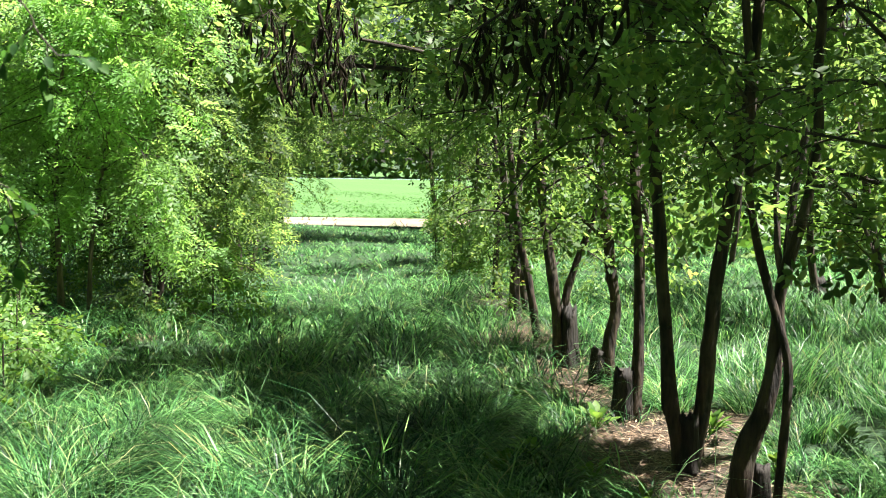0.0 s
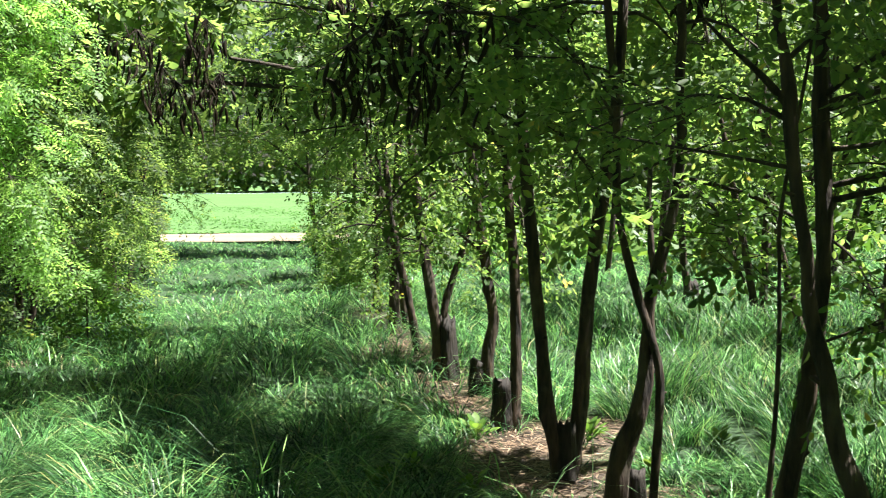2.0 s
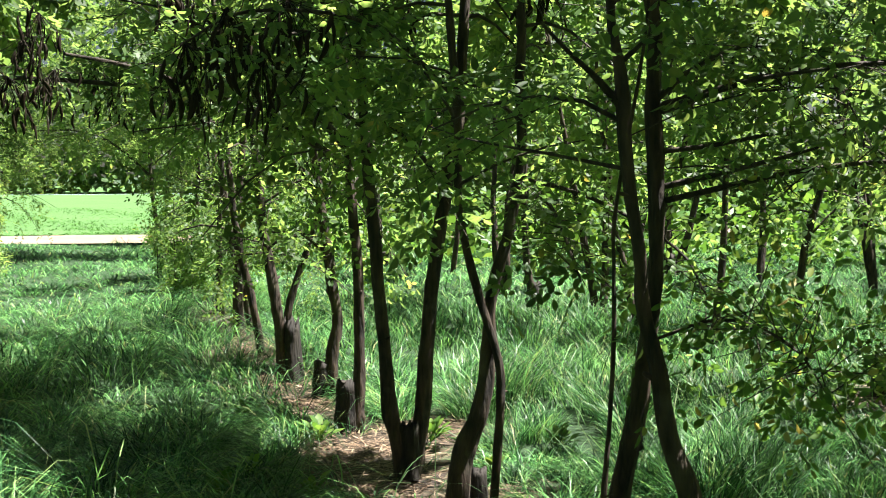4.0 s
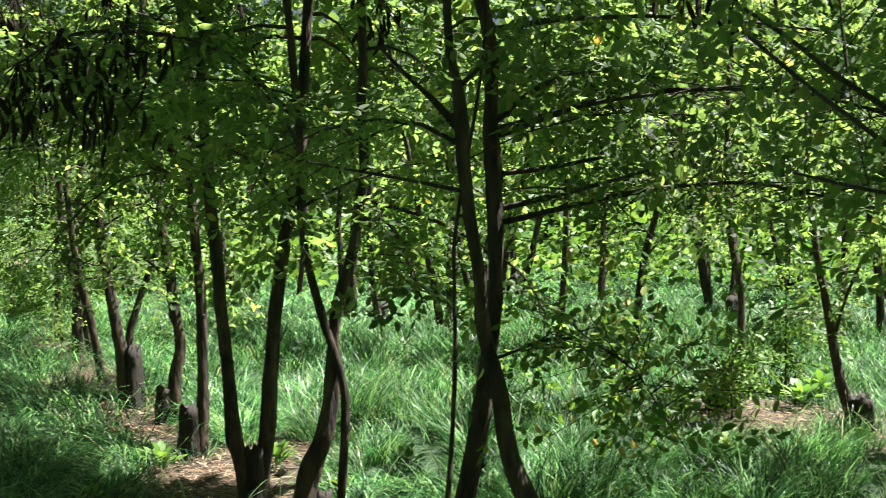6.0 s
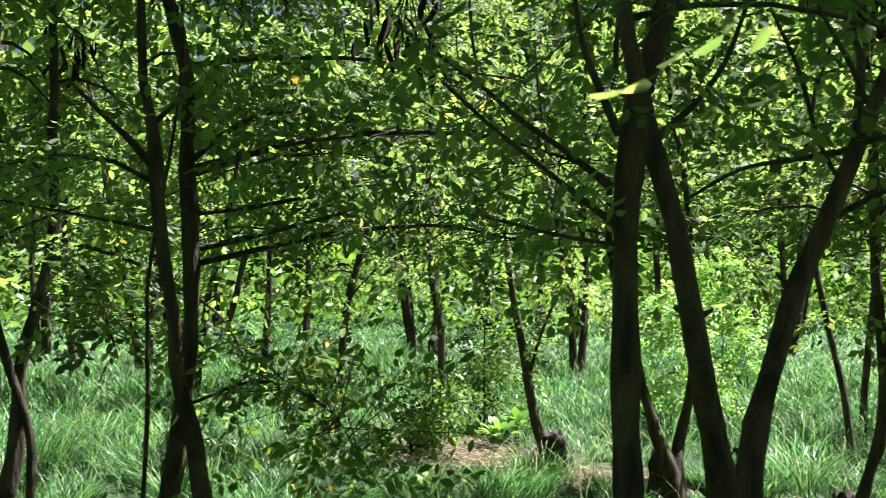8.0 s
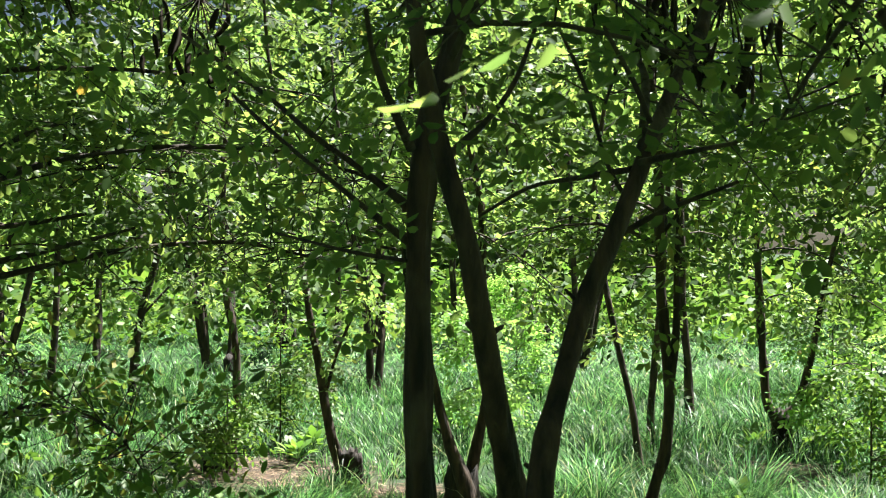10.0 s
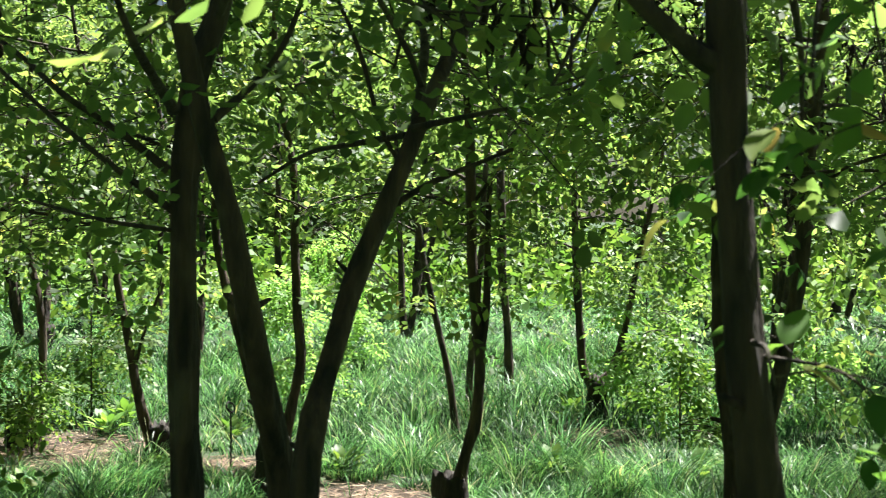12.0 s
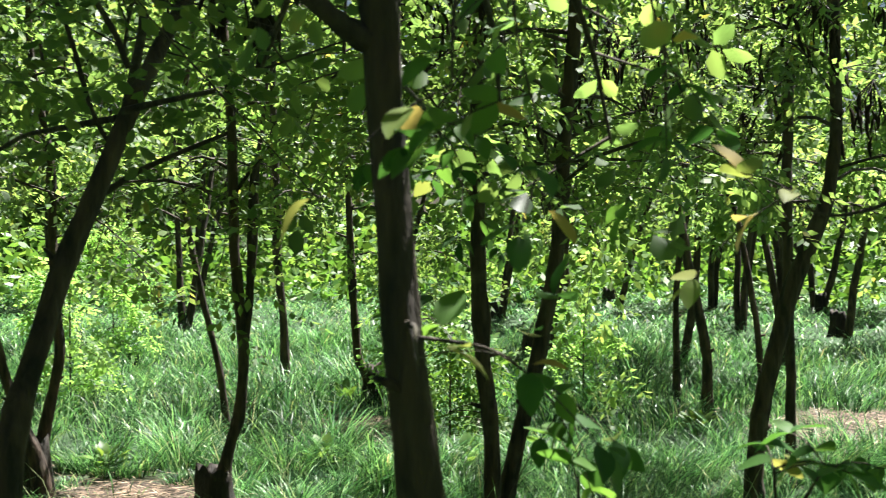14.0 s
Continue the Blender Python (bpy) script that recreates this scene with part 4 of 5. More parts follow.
leafy_branch_4 = [(2.05, 0.25, 1.74, 0.004), (1.95, 0.31, 1.64, 0.003), (1.88, 0.37, 1.61, 0.002), (1.85, 0.42, 1.63, 0.001)]
leafy_branch_5 = [(1.545, 0.735, 1.76, 0.003), (1.85, 0.9, 1.75, 0.0024), (2.08, 1.02, 1.71, 0.0018), (2.22, 1.08, 1.65, 0.0012)]
leafy_branch_6 = [(1.535, 0.70, 1.50, 0.004), (1.50, 0.665, 1.50, 0.003), (1.465, 0.64, 1.49, 0.002), (1.45, 0.626, 1.47, 0.001)]
# low
low_branch_1 = [(1.80, 0.66, 1.0, 0.004), (1.76, 0.63, 1.2, 0.003), (1.745, 0.615, 1.29, 0.002), (1.735, 0.61, 1.32, 0.002)]
low_branch_2 = [(1.90, 0.42, 1.0, 0.004), (1.86, 0.42, 1.2, 0.003), (1.835, 0.42, 1.30, 0.002), (1.83, 0.42, 1.335, 0.002)]
low_branch_3 = [(1.85, 0.42, 1.25, 0.003), (1.86, 0.39, 1.31, 0.002), (1.865, 0.375, 1.335, 0.001)]
# hang
hang_branch_1 = [(-1.50, 2.12, 2.23, 0.010), (-0.88, 1.91, 1.94, 0.006), (-0.57, 1.71, 1.81, 0.003), (-0.51, 1.67, 1.75, 0.002), (-0.48, 1.65, 1.72, 0.001)]
hang_branch_2 = [(-1.51, 2.12, 2.05, 0.009), (-0.96, 1.98, 1.70, 0.006), (-0.67, 1.83, 1.59, 0.003), (-0.60, 1.80, 1.55, 0.002), (-0.57, 1.79, 1.47, 0.002)]
# over
over_branch_1 = [(1.20, 8.31, 1.64, 0.032), (0.74, 8.07, 1.94, 0.024), (0.24, 7.80, 2.12, 0.017), (-0.15, 7.50, 2.22, 0.013), (-0.45, 7.19, 2.25, 0.009)]
over_branch_2 = [(1.19, 8.32, 1.78, 0.032), (0.79, 7.96, 2.14, 0.024), (0.45, 7.49, 2.32, 0.016), (0.18, 7.00, 2.42, 0.012)]
over_branch_3 = [(1.16, 9.73, 1.52, 0.034), (0.67, 9.58, 1.96, 0.025), (0.14, 9.40, 2.18, 0.020), (-0.41, 9.19, 2.24, 0.016), (-1.01, 8.94, 2.25, 0.012)]
near_branches = [near_branch_1, near_branch_2, near_branch_3, near_branch_4]
veelow_branches = [veelow_branch_1, veelow_branch_2, veelow_branch_3, veelow_branch_4, veelow_branch_5, veelow_branch_6]

# ---- trees along the first row ----
R = np.random.default_rng
TWO = "young locust tree with two slender brown stems on an old stump"
locust(TWO, [pair_stem_1, pair_stem_2], R(1), [pair_branch_1], pair_stump, slender=0.83, low=1.8, pods=1, per_m=6, reach=1.2, lean=(-0.3, 0), fine=True, upper=5.5, upper_reach=2.3, upper_leaf=(0.24, 0.14), height=5.8, upper_lean=(-0.2, 0), bunches=[(0.15, 6.6, 2.45), (0.35, 6.7, 2.3), (0.6, 6.9, 2.5)])
elbow_tree = locust("locust tree with a crooked elbowed stem and a thin second stem", [elbow_stem_1, elbow_stem_2], R(2), stump=elbow_stump, slender=0.78, low=1.65, pods=1, per_m=5, fine=True, upper=5, upper_reach=2.2, upper_leaf=(0.24, 0.14), height=5.8, upper_lean=(-0.2, 0), bunches=[(0.3, 5.15, 2.12), (0.55, 5.35, 2.18), (0.14, 5.1, 1.98), (0.44, 5.25, 1.96)])
crossed_tree = locust("locust tree with two dark trunks crossing low down, branches spread", [crossed_stem_1, crossed_stem_2, crossed_stem_3], R(3), slender=0.8, branches=[crossed_branch_1, crossed_branch_2, crossed_branch_3, crossed_branch_4, crossed_branch_5, crossed_branch_6], low=1.85, pods=3, fine=True, reach=0.9, clear=2.8, lean=(0.5, 0.25), steps=8, height=5.6, upper=11, upper_reach=2.3, upper_lean=(0.9, 0.2), leaflet=(0.045, 0.024), fine_to=3.7)
locust("single straight locust stem beside its dark square stump", [single_stem_1], R(4), [over_branch_1, over_branch_2], stump=single_stump, low=1.55, per_m=7, reach=1.3, lean=(-0.6, -0.2), height=5.8, upper=6.5, upper_reach=2.1, upper_leaf=(0.24, 0.14), upper_lean=(-0.1, 0), limb_leaves=70, limb_spread=0.24, bunches=[(-0.7, 7.6, 2.24), (-0.88, 7.7, 2.12), (-0.55, 7.8, 2.08), (-0.98, 7.5, 2.3), (-0.6, 7.5, 2.36), (-0.78, 7.6, 2.02), (0.2, 7.9, 2.1)])
locust("locust tree with one bowed stem, sunlit on its side", [bowed_stem_1], R(5), [bowed_branch_1, over_branch_3], bowed_stump, low=1.4, per_m=7, reach=1.3, lean=(-0.6, -0.1), height=5.8, upper=6.5, upper_reach=2.1, upper_leaf=(0.24, 0.14), upper_lean=(-0.1, 0), limb_leaves=70, limb_spread=0.24, bunches=[(-0.4, 9.6, 2.3), (-0.3, 9.5, 2.1)])
locust("locust stool with three fanned stems and a stump", [fan_stem_1, fan_stem_2, fan_stem_3], R(6), stump=fan_stump, low=1.15, pods=3, per_m=4, reach=1.3, upper=8.5, upper_reach=2.1, upper_leaf=(0.24, 0.14), height=5.5, upper_lean=(-0.1, 0))
locust("dense clump of dark locust stems in the row", [clump_stem_1, clump_stem_2, clump_stem_3], R(7), low=0.75, per_m=6, leaves=10, leaflet=(0.05, 0.026), pods=3, reach=1.3, upper=10, upper_reach=1.9, height=5.4, upper_lean=(0.1, 0))
locust("slim locust stems far along the row", [tail_stem_1, tail_stem_2], R(8), low=0.6, per_m=9, leaves=12, leaflet=(0.042, 0.021), height=6, reach=1.2, fine_to=3.2, upper=9, upper_reach=1.9, upper_leaf=(0.1, 0.05))
locust("bushy locust with three stems at the end of the lane", [end_stem_1, end_stem_2, end_stem_3], R(9), [[(-0.15, 26.8, 1.5, 0.03), (-0.9, 27, 2.2, 0.025), (-1.6, 27.1, 2.5, 0.02), (-2.4, 27.0, 2.5, 0.012)], [(-0.2, 26.8, 2.2, 0.03), (-0.9, 26, 3.2, 0.025), (-1.9, 25.5, 3.6, 0.015)]], limb_leaves=260, limb_spread=0.4, low=1.2, per_m=6, height=6.5, reach=1.3, lean=(-0.2, 0), leaves=11, pairs=4, leaflet=(0.048, 0.024), thin=False, fine_to=3.0, upper=9, upper_reach=2.3, upper_leaf=(0.1, 0.05))
locust("thick dark upright locust trunk with drooping side branches", [near_stem_1], R(10), near_branches, slender=0.8, low=2.0, fine=True, reach=0.9, per_m=6, clear=3.1, leaflet=(0.043, 0.023), fine_to=3.7, lean=(0.4, 0.4), steps=8, height=5.4, upper=10, upper_reach=2.1, upper_leaf=(0.24, 0.14), upper_lean=(0.9, 0.3))
vee_tree = locust("locust tree with two long stems spreading in a wide vee", [veelow_stem_1, veelow_stem_2], R(11), veelow_branches, slender=0.74, low=2.1, fine=True, reach=0.9, pods=3, clear=3.5, leaflet=(0.043, 0.023), fine_to=3.7, lean=(0.5, 0.3), steps=8, upper=12, upper_reach=2.0, upper_leaf=(0.24, 0.14), upper_lean=(0.9, 0.2), height=5.2)
right_tree = locust("dark locust trunk with a raised side limb", [right_stem_1], R(12), [right_branch_1], low=2.1, fine=True, reach=0.9, per_m=6, clear=2.3, steps=8, upper=14, upper_reach=1.6, upper_leaf=(0.26, 0.15), upper_lean=(0.7, 0.2), height=5.2, leaflet=(0.043, 0.023), fine_to=3.7)

# ---- trees of the second and third rows ----
locust("slim locust stem leaning over its stump in a sunny clearing", [slim_stem_1], R(13), [slim_branch_1], slim_stump, low=1.35, per_m=5, reach=0.8, upper=0.8)
locust("thin locust stem beside a low dark stump", [thin_stem_1], R(14), stump=thin_stump, low=1.45, per_m=5, reach=0.8, upper=0.8)
locust("locust with two stems rising from one broad dark stump", [behind_stem_1, behind_stem_2], R(15), stump=behind_stump, slender=0.76, low=1.65, per_m=4, reach=0.9, upper=3, upper_reach=1.5, height=5.0)
solo_tree = locust("lone locust stem curving up from a thick black stump", [solo_stem_1], R(16), [solo_branch_1], stump=(solo_stump[0] + 0.02, solo_stump[1], 0.31, 0.09), low=1.65, per_m=5, reach=0.8, upper=0.8)
locust("dark twin locust trunks in a narrow vee", [twin_stem_1, twin_stem_2], R(17), low=1.7, per_m=9, reach=1.2, pods=4, upper=11, upper_reach=1.9, upper_lean=(0.2, 0.1), height=5.2)
locust("locust with leaning slender stems and a long bare branch", [lean_stem_1, lean_stem_2, lean_stem_3], R(18), [lean_branch_1], low=1.7, pods=14, pod_z=(1.9, 3.4))
locust("stout locust trunk leaning into its crown", [thick_stem_1, thick_stem_2], R(19), low=1.7, per_m=6, pods=8, pod_z=(1.9, 3.2), bunches=[(7.0, 3.7, 2.07), (7.2, 3.35, 2.47), (7.35, 2.9, 2.54), (7.45, 2.65, 2.03), (7.05, 3.6, 1.78), (7.5, 2.5, 2.37), (7.1, 3.5, 2.25)], upper=10, upper_reach=1.8, upper_lean=(-0.1, 0.1), height=5.2)
locust("low forked locust with two thin stems", [fork_stem_1, fork_stem_2], R(20), stump=fork_stump, low=1.2, per_m=5, upper=0.8)
locust("slanting thin locust stems", [slant_stem_1, slant_stem_2], R(21), low=1.5, per_m=3, upper=0.8)
locust("straight pole-like locust trunk", [pole_stem_1], R(22), low=1.7, per_m=4, upper=0.8)
locust("distant locust with a leaning stem and side branch", [farlean_stem_1], R(23), [farlean_branch_1], low=1.3, per_m=7)

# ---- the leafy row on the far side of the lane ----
# the sunlit look of this row is partly in the brighter leaf colour
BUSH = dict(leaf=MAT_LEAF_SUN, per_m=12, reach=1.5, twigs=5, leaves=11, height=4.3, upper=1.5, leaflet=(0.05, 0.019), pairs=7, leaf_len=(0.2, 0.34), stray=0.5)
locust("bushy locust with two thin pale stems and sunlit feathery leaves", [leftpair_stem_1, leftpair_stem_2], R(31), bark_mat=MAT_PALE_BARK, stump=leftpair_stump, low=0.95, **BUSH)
for k, (x, y, low) in enumerate([(-4.7, 11.0, 1.1), (-3.2, 14.4, 0.55), (-2.7, 16.6, 0.3), (-2.9, 19.4, 0.4), (-3.0, 22.2, 0.5), (-3.2, 25.2, 0.7), (-6.0, 14.0, 0.5), (-5.4, 18.5, 0.5)]):
    r = R(40 + k)
    stems = []
    for q in range(2):
        a = r.uniform(0, 6.28)
        p = np.array([x, y]) + 0.1 * np.array([math.cos(a), math.sin(a)])
        stems.append([(p[0] + 0.16 * z * math.cos(a), p[1] + 0.16 * z * math.sin(a), z, 0.045 - 0.008 * z) for z in (-0.04, 0.5, 1.1, 1.8, 2.5)])
    far = y > 18
    # sunlit bushes get the bright leaf copy, shaded ones the darker leaf
    locust("leafy locust bush with feathery leaves to the ground, toned as sunlit or shaded", stems, r, low=low, leaf=MAT_LEAF if y > 14.2 and x > -4 else MAT_LEAF_SUN, per_m=8 if far else 11, reach=1.3, twigs=5,
           leaves=10 if far else 10, pairs=4 if far else 6, stray=1 if far else 0.5, leaflet=(0.058, 0.026) if far else (0.054, 0.021), leaf_len=(0.18, 0.33), height=6.3 if far else 4.8, lean=(0.1, 0) if far else (0, 0), thin=False,
           fine_to=3.0 if far else 2.4 if y > 14.2 and x > -4 else 3.9, upper=9 if far else 12 if x > -4 else 2, upper_reach=2.0 if x > -4 else 1.0, upper_leaf=(0.2, 0.11) if far else (0.15, 0.08) if x > -4 else (0.075, 0.036))
locust("locust trunk at the end of the lane beside the track", [leftend_stem_1], R(50), [[(-3.4, 28.2, 1.5, 0.03), (-2.7, 28.1, 2.2, 0.025), (-1.9, 28, 2.45, 0.02), (-1.0, 27.8, 2.5, 0.012)], [(-3.3, 28.2, 2.4, 0.03), (-2.4, 27.5, 3.4, 0.02), (-1.4, 27, 3.8, 0.012)]], limb_leaves=260, limb_spread=0.4, low=1.0, height=6.5, per_m=12, reach=1.4, lean=(0.1, 0), leaves=10, pairs=4, leaflet=(0.052, 0.026), thin=False, fine_to=2.8, upper=14, upper_reach=2.4, upper_leaf=(0.1, 0.05))
# one beside the start of the lane, whose twigs hang into it
start_tree = locust("locust at the lane's start with low hanging twigs", [[(-3.1, 3.2, -0.04, 0.06), (-3.05, 3.2, 0.8, 0.05), (-2.95, 3.25, 1.6, 0.045), (-2.9, 3.3, 2.5, 0.035)]], R(51), low=1.5, reach=1.2, fine=True, per_m=3.5, upper=6, upper_reach=1.6, upper_lean=(0.4, 0), height=5.2, leaflet=(0.05, 0.022))

# ---- the plantation further in ----
kinds = []
for k in range(5):
    r = R(60 + k)
    stems = []
    for q in range(1 + (k % 3 > 0) + (k == 4)):
        a = r.uniform(0, 6.28)
        t = r.uniform(0.08, 0.28)
        stems.append([(0.06 * math.cos(a) + t * z * math.cos(a), 0.06 * math.sin(a) + t * z * math.sin(a) + 0.05 * math.sin(z * 2), z, 0.05 - 0.01 * z) for z in (-0.04, 0.5, 1.1, 1.8, 2.5)])
    ROOTS_before = len(ROOTS)
    kinds.append(locust("slender locust tree in the shade of the plantation", stems, r, stump=(0.1, 0.05, 0.25, 0.08) if k % 2 else None, low=1.75, per_m=4.5 / len(stems), reach=1.2, twig=(0.12, 0.36), upper=1.8 / len(stems),
                        twigs=4, leaves=12, pairs=2, leaflet=(0.115, 0.058), height=4.6, fine_to=3.7, thin=False, steps=2, pods=2 if k in (1, 3) else 0, clear=0))
    del ROOTS[ROOTS_before:]
r = R(70)
taken = [(a, b) for a, b, _ in ROOTS]
spots = []
for row in range(1, 12):
    for step in range(28):
        x = row_x(0) + row * 4.05 + r.uniform(-0.4, 0.4)
        y = -8 + step * 1.5 + r.uniform(-0.5, 0.5)
        x -= 0.073 * y
        d, az = math.hypot(x, y), math.degrees(math.atan2(x, y))
        if d < 10.5 or d > 25 or az < 3 or az > 84 or y > 31 or r.uniform() < 0.3:
            continue
        if math.hypot(x - 8.9, y - 8.6) < 2.2 or math.hypot(x - 7.4, y - 9.4) < 2.0 or math.hypot(x - 10.3, y - 5.5) < 2.2 or math.hypot(x - 12.1, y - 10) < 2.0:
            continue
        if min(math.hypot(x - a, y - b) for a, b in taken) < 1.15:
            continue
        spots.append((x, y))
# unseen trees added behind and beside, to close off the open sky
for y in np.arange(-9, -1.2, 1.7):
    spots += [(row_x(y) + 0.5, y), (row_x(y) + 4.3, y - 0.6), (-2.6 - 0.05 * y, y + 0.3), (-6.4, y)]
spots += [(-2.9, 0.6), (-3.4, 6.4), (-5.5, 3.0), (-5.6, 6.5), (-5.4, 9.0)]
for k, (x, y) in enumerate(spots):
    ROOTS.append((x, y, 0.06))
    m = pose(x, y, 0, 0, 0, r.uniform(0, 360)) @ Matrix.Scale(r.uniform(0.9, 1.15) * (1 + 0.02 * max(0, math.hypot(x, y) - 13)), 4)
    if k < 5:
        kinds[k].matrix_basis = m
    else:
        t = kinds[k % 5]
        s = t.scale.copy()
        t.scale = (1, 1, 1)
        c = copy_thing(t, m)
        t.scale = s

# woods behind, too far to tell trees apart
r = R(80)
n = 25000
az = np.radians(r.uniform(2, 90, n))
d = r.uniform(33, 46, n)
P = np.stack([d * np.sin(az), d * np.cos(az), r.uniform(0, 1, n) ** 0.9 * 12 + 0.2], 1)
P = P[(P[:, 1] < 31)]
n = 9000
E = np.stack([1.2 + r.uniform(0, 1, n) ** 0.8 * 36, r.uniform(28.5, 32.2, n), r.uniform(0, 1, n) ** 1.2], 1)
E[:, 2] = 0.1 + E[:, 2] * np.clip(6 + 0.35 * E[:, 0], 6, 12)
n = 12000
az, d = np.radians(r.uniform(4, 90, n)), r.uniform(23, 43, n)
U = np.stack([d * np.sin(az), d * np.cos(az), 0.05 + 1.3 * r.uniform(0, 1, n) ** 1.6], 1)
U = U[(U[:, 1] < 31.5)]
D = unit(r.standard_normal((len(U), 3)))
tagged(mesh_object("undergrowth", compound_leaves(U, D, np.full(len(U), 0.35), 1, r, (0.2, 0.1)), MAT_WEED), "low sunlit green shrubs under the far trees", "shrubs", kind="stuff")
P = np.concatenate([P, E])
n = 9000                                          # unseen leaves added on the other sides, closing off the sky
az = np.radians(r.uniform(92, 318, n))
d = r.uniform(9, 30, n)
Q = np.stack([d * np.sin(az), d * np.cos(az), r.uniform(0, 1, n) ** 0.8 * 6.5 + 1.0], 1)
P = np.concatenate([P, Q[(Q[:, 0] < -7) | (Q[:, 1] < -6)]])
D = unit(r.standard_normal((len(P), 3)))
tagged(mesh_object("far_woods", compound_leaves(P, D, np.full(len(P), 0.45), 1, r, (0.28, 0.15)), MAT_LEAF), "dense green woods behind the plantation", "woods", kind="stuff")
n = 15000
P = np.stack([r.uniform(-70, 60, n), r.uniform(121, 138, n), r.uniform(0, 1, n) ** 1.1 * 18 + 0.3], 1)
D = unit(r.standard_normal((n, 3)))
tagged(mesh_object("far_hedge", compound_leaves(P, D, np.full(n, 1.0), 1, r, (0.42, 0.26)), MAT_LEAF), "line of trees beyond the field", "hedge", kind="stuff")

strip("water", 118, 119.5, 0.03, MAT_PALE, r, "pale bluish strip beyond the field", "water")
strip("field", 119.5, 220, 0.02, MAT_FIELD, r, "green land behind the field, under trees", "field")


# ---- suckers and saplings ----
def sucker(label, x, y, height, low, rng, leaf=MAT_LEAF, reach=0.4, per_m=12, fine=True, lean=(0.0, 0.0), leaflet=(0.042, 0.021), twig=(0.06, 0.2)):
    stem = [(x + lean[0] * z, y + lean[1] * z, z, 0.009 - 0.004 * z / height) for z in np.linspace(-0.04, height, 5)]
    root = tagged(new("locust_sapling"), label, "sapling")
    root.location = (x, y, 0)
    off = np.array([x, y, 0.0])
    line = smooth_line(stem, 4)
    part("stem", (tube(line, 6, 0.04, rng)[0] - off, tube(line, 6, 0.0, rng)[1]), MAT_TWIG, root, smooth=True)
    P, D, L, wood = crown([line], rng, low, height, per_m, reach, 3, 6, clear=1.0, twig=twig)
    V, F = merge([g for limb in wood for g in limb])
    tagged(part("fine_wood", (V - off, F), MAT_TWIG, root), kind="stuff")
    V, F = compound_leaves(P, D, L, 5, rng, leaflet, fine)
    tagged(part("foliage", (V - off, F), leaf, root), kind="stuff")
    ROOTS.append((x, y, 0.02))


def bough(root, path, rng, count, spread, leaf, label, leaflet=(0.055, 0.03), pairs=3):
    """A low side branch with its own leaves, hanging off a tree."""
    off = np.array(root.location)
    line = smooth_line(path, 5)
    wood = [tube(line, 6, 0.04, rng)]
    k = np.sort(rng.uniform(0.2, 1.0, count)) * (len(line) - 1)
    at = np.stack([np.interp(k, np.arange(len(line)), line[:, c]) for c in range(3)], 1)
    p = at + rng.standard_normal((count, 3)) * np.array([1, 1, 0.8]) * spread
    free = ~over_lane(p - np.array([0, 0, 0.25]))
    at, p, count = at[free], p[free], int(free.sum())
    for q, e in zip(at[::2], p[::2]):
        wood.append(tube(np.c_[np.stack([q, e]), (0.003, 0.0012)], 3, 0, rng))
    V, F = merge(wood)
    ob = part("branch", (V - off, F), MAT_TWIG, root, smooth=True)
    d = unit(rng.standard_normal((count, 3)) * np.array([1, 1, 0.5]) + np.array([0, 0, -0.25]))
    V, F = compound_leaves(p, d, rng.uniform(0.12, 0.2, count), pairs, rng, leaflet, True)
    tagged(part("foliage", (V - off, F), leaf, ob, label), kind="stuff")


bough(elbow_tree, [(1.71, 6.16, 1.5, 0.014), (1.72, 5.7, 1.5, 0.011), (1.66, 5.2, 1.36, 0.008), (1.62, 4.85, 1.2, 0.005)], R(92), 70, 0.13, MAT_LEAF, "spray of dark green leaves")
bough(elbow_tree, [(1.45, 6.18, 1.95, 0.014), (0.95, 5.65, 2.25, 0.01), (0.4, 5.2, 2.25, 0.007), (0.12, 5.05, 2.1, 0.004)], R(94), 48, 0.13, MAT_LEAF, "spray of shaded dark green leaves")
bough(elbow_tree, [(1.72, 6.16, 1.6, 0.012), (1.95, 5.7, 1.5, 0.009), (2.15, 5.2, 1.3, 0.006), (2.2, 5.0, 1.12, 0.004)], R(93), 60, 0.14, MAT_LEAF, "spray of dark green leaves")
DARK = "spray of shaded dark green leaves"
bough(right_tree, [(1.55, 0.74, 2.1, 0.01), (1.8, 1.0, 2.05, 0.007), (2.05, 1.3, 1.95, 0.005), (2.2, 1.5, 1.85, 0.003)], R(96), 22, 0.12, MAT_LEAF, DARK, (0.046, 0.03), 2)
bough(right_tree, [(1.55, 0.73, 2.1, 0.01), (1.85, 0.85, 2.0, 0.007), (2.1, 0.95, 1.88, 0.005), (2.2, 1.0, 1.78, 0.003)], R(97), 8, 0.1, MAT_LEAF, DARK, (0.046, 0.03), 2)
bough(right_tree, [(1.55, 0.73, 2.2, 0.01), (1.8, 0.72, 2.0, 0.007), (1.92, 0.7, 1.84, 0.004), (1.95, 0.68, 1.7, 0.002)], R(98), 20, 0.07, MAT_LEAF, DARK, (0.046, 0.03), 2)
bough(vee_tree, [(2.2, 1.83, 1.82, 0.012), (2.4, 2.0, 2.02, 0.009), (2.6, 2.25, 2.1, 0.006), (2.8, 2.5, 2.02, 0.004)], R(99), 24, 0.15, MAT_LEAF, DARK, (0.046, 0.028))
bough(crossed_tree, [(1.76, 4.36, 1.85, 0.014), (2.1, 4.0, 1.95, 0.01), (2.5, 3.7, 1.95, 0.007), (2.8, 3.5, 1.85, 0.004)], R(110), 150, 0.24, MAT_LEAF, DARK, (0.05, 0.029))
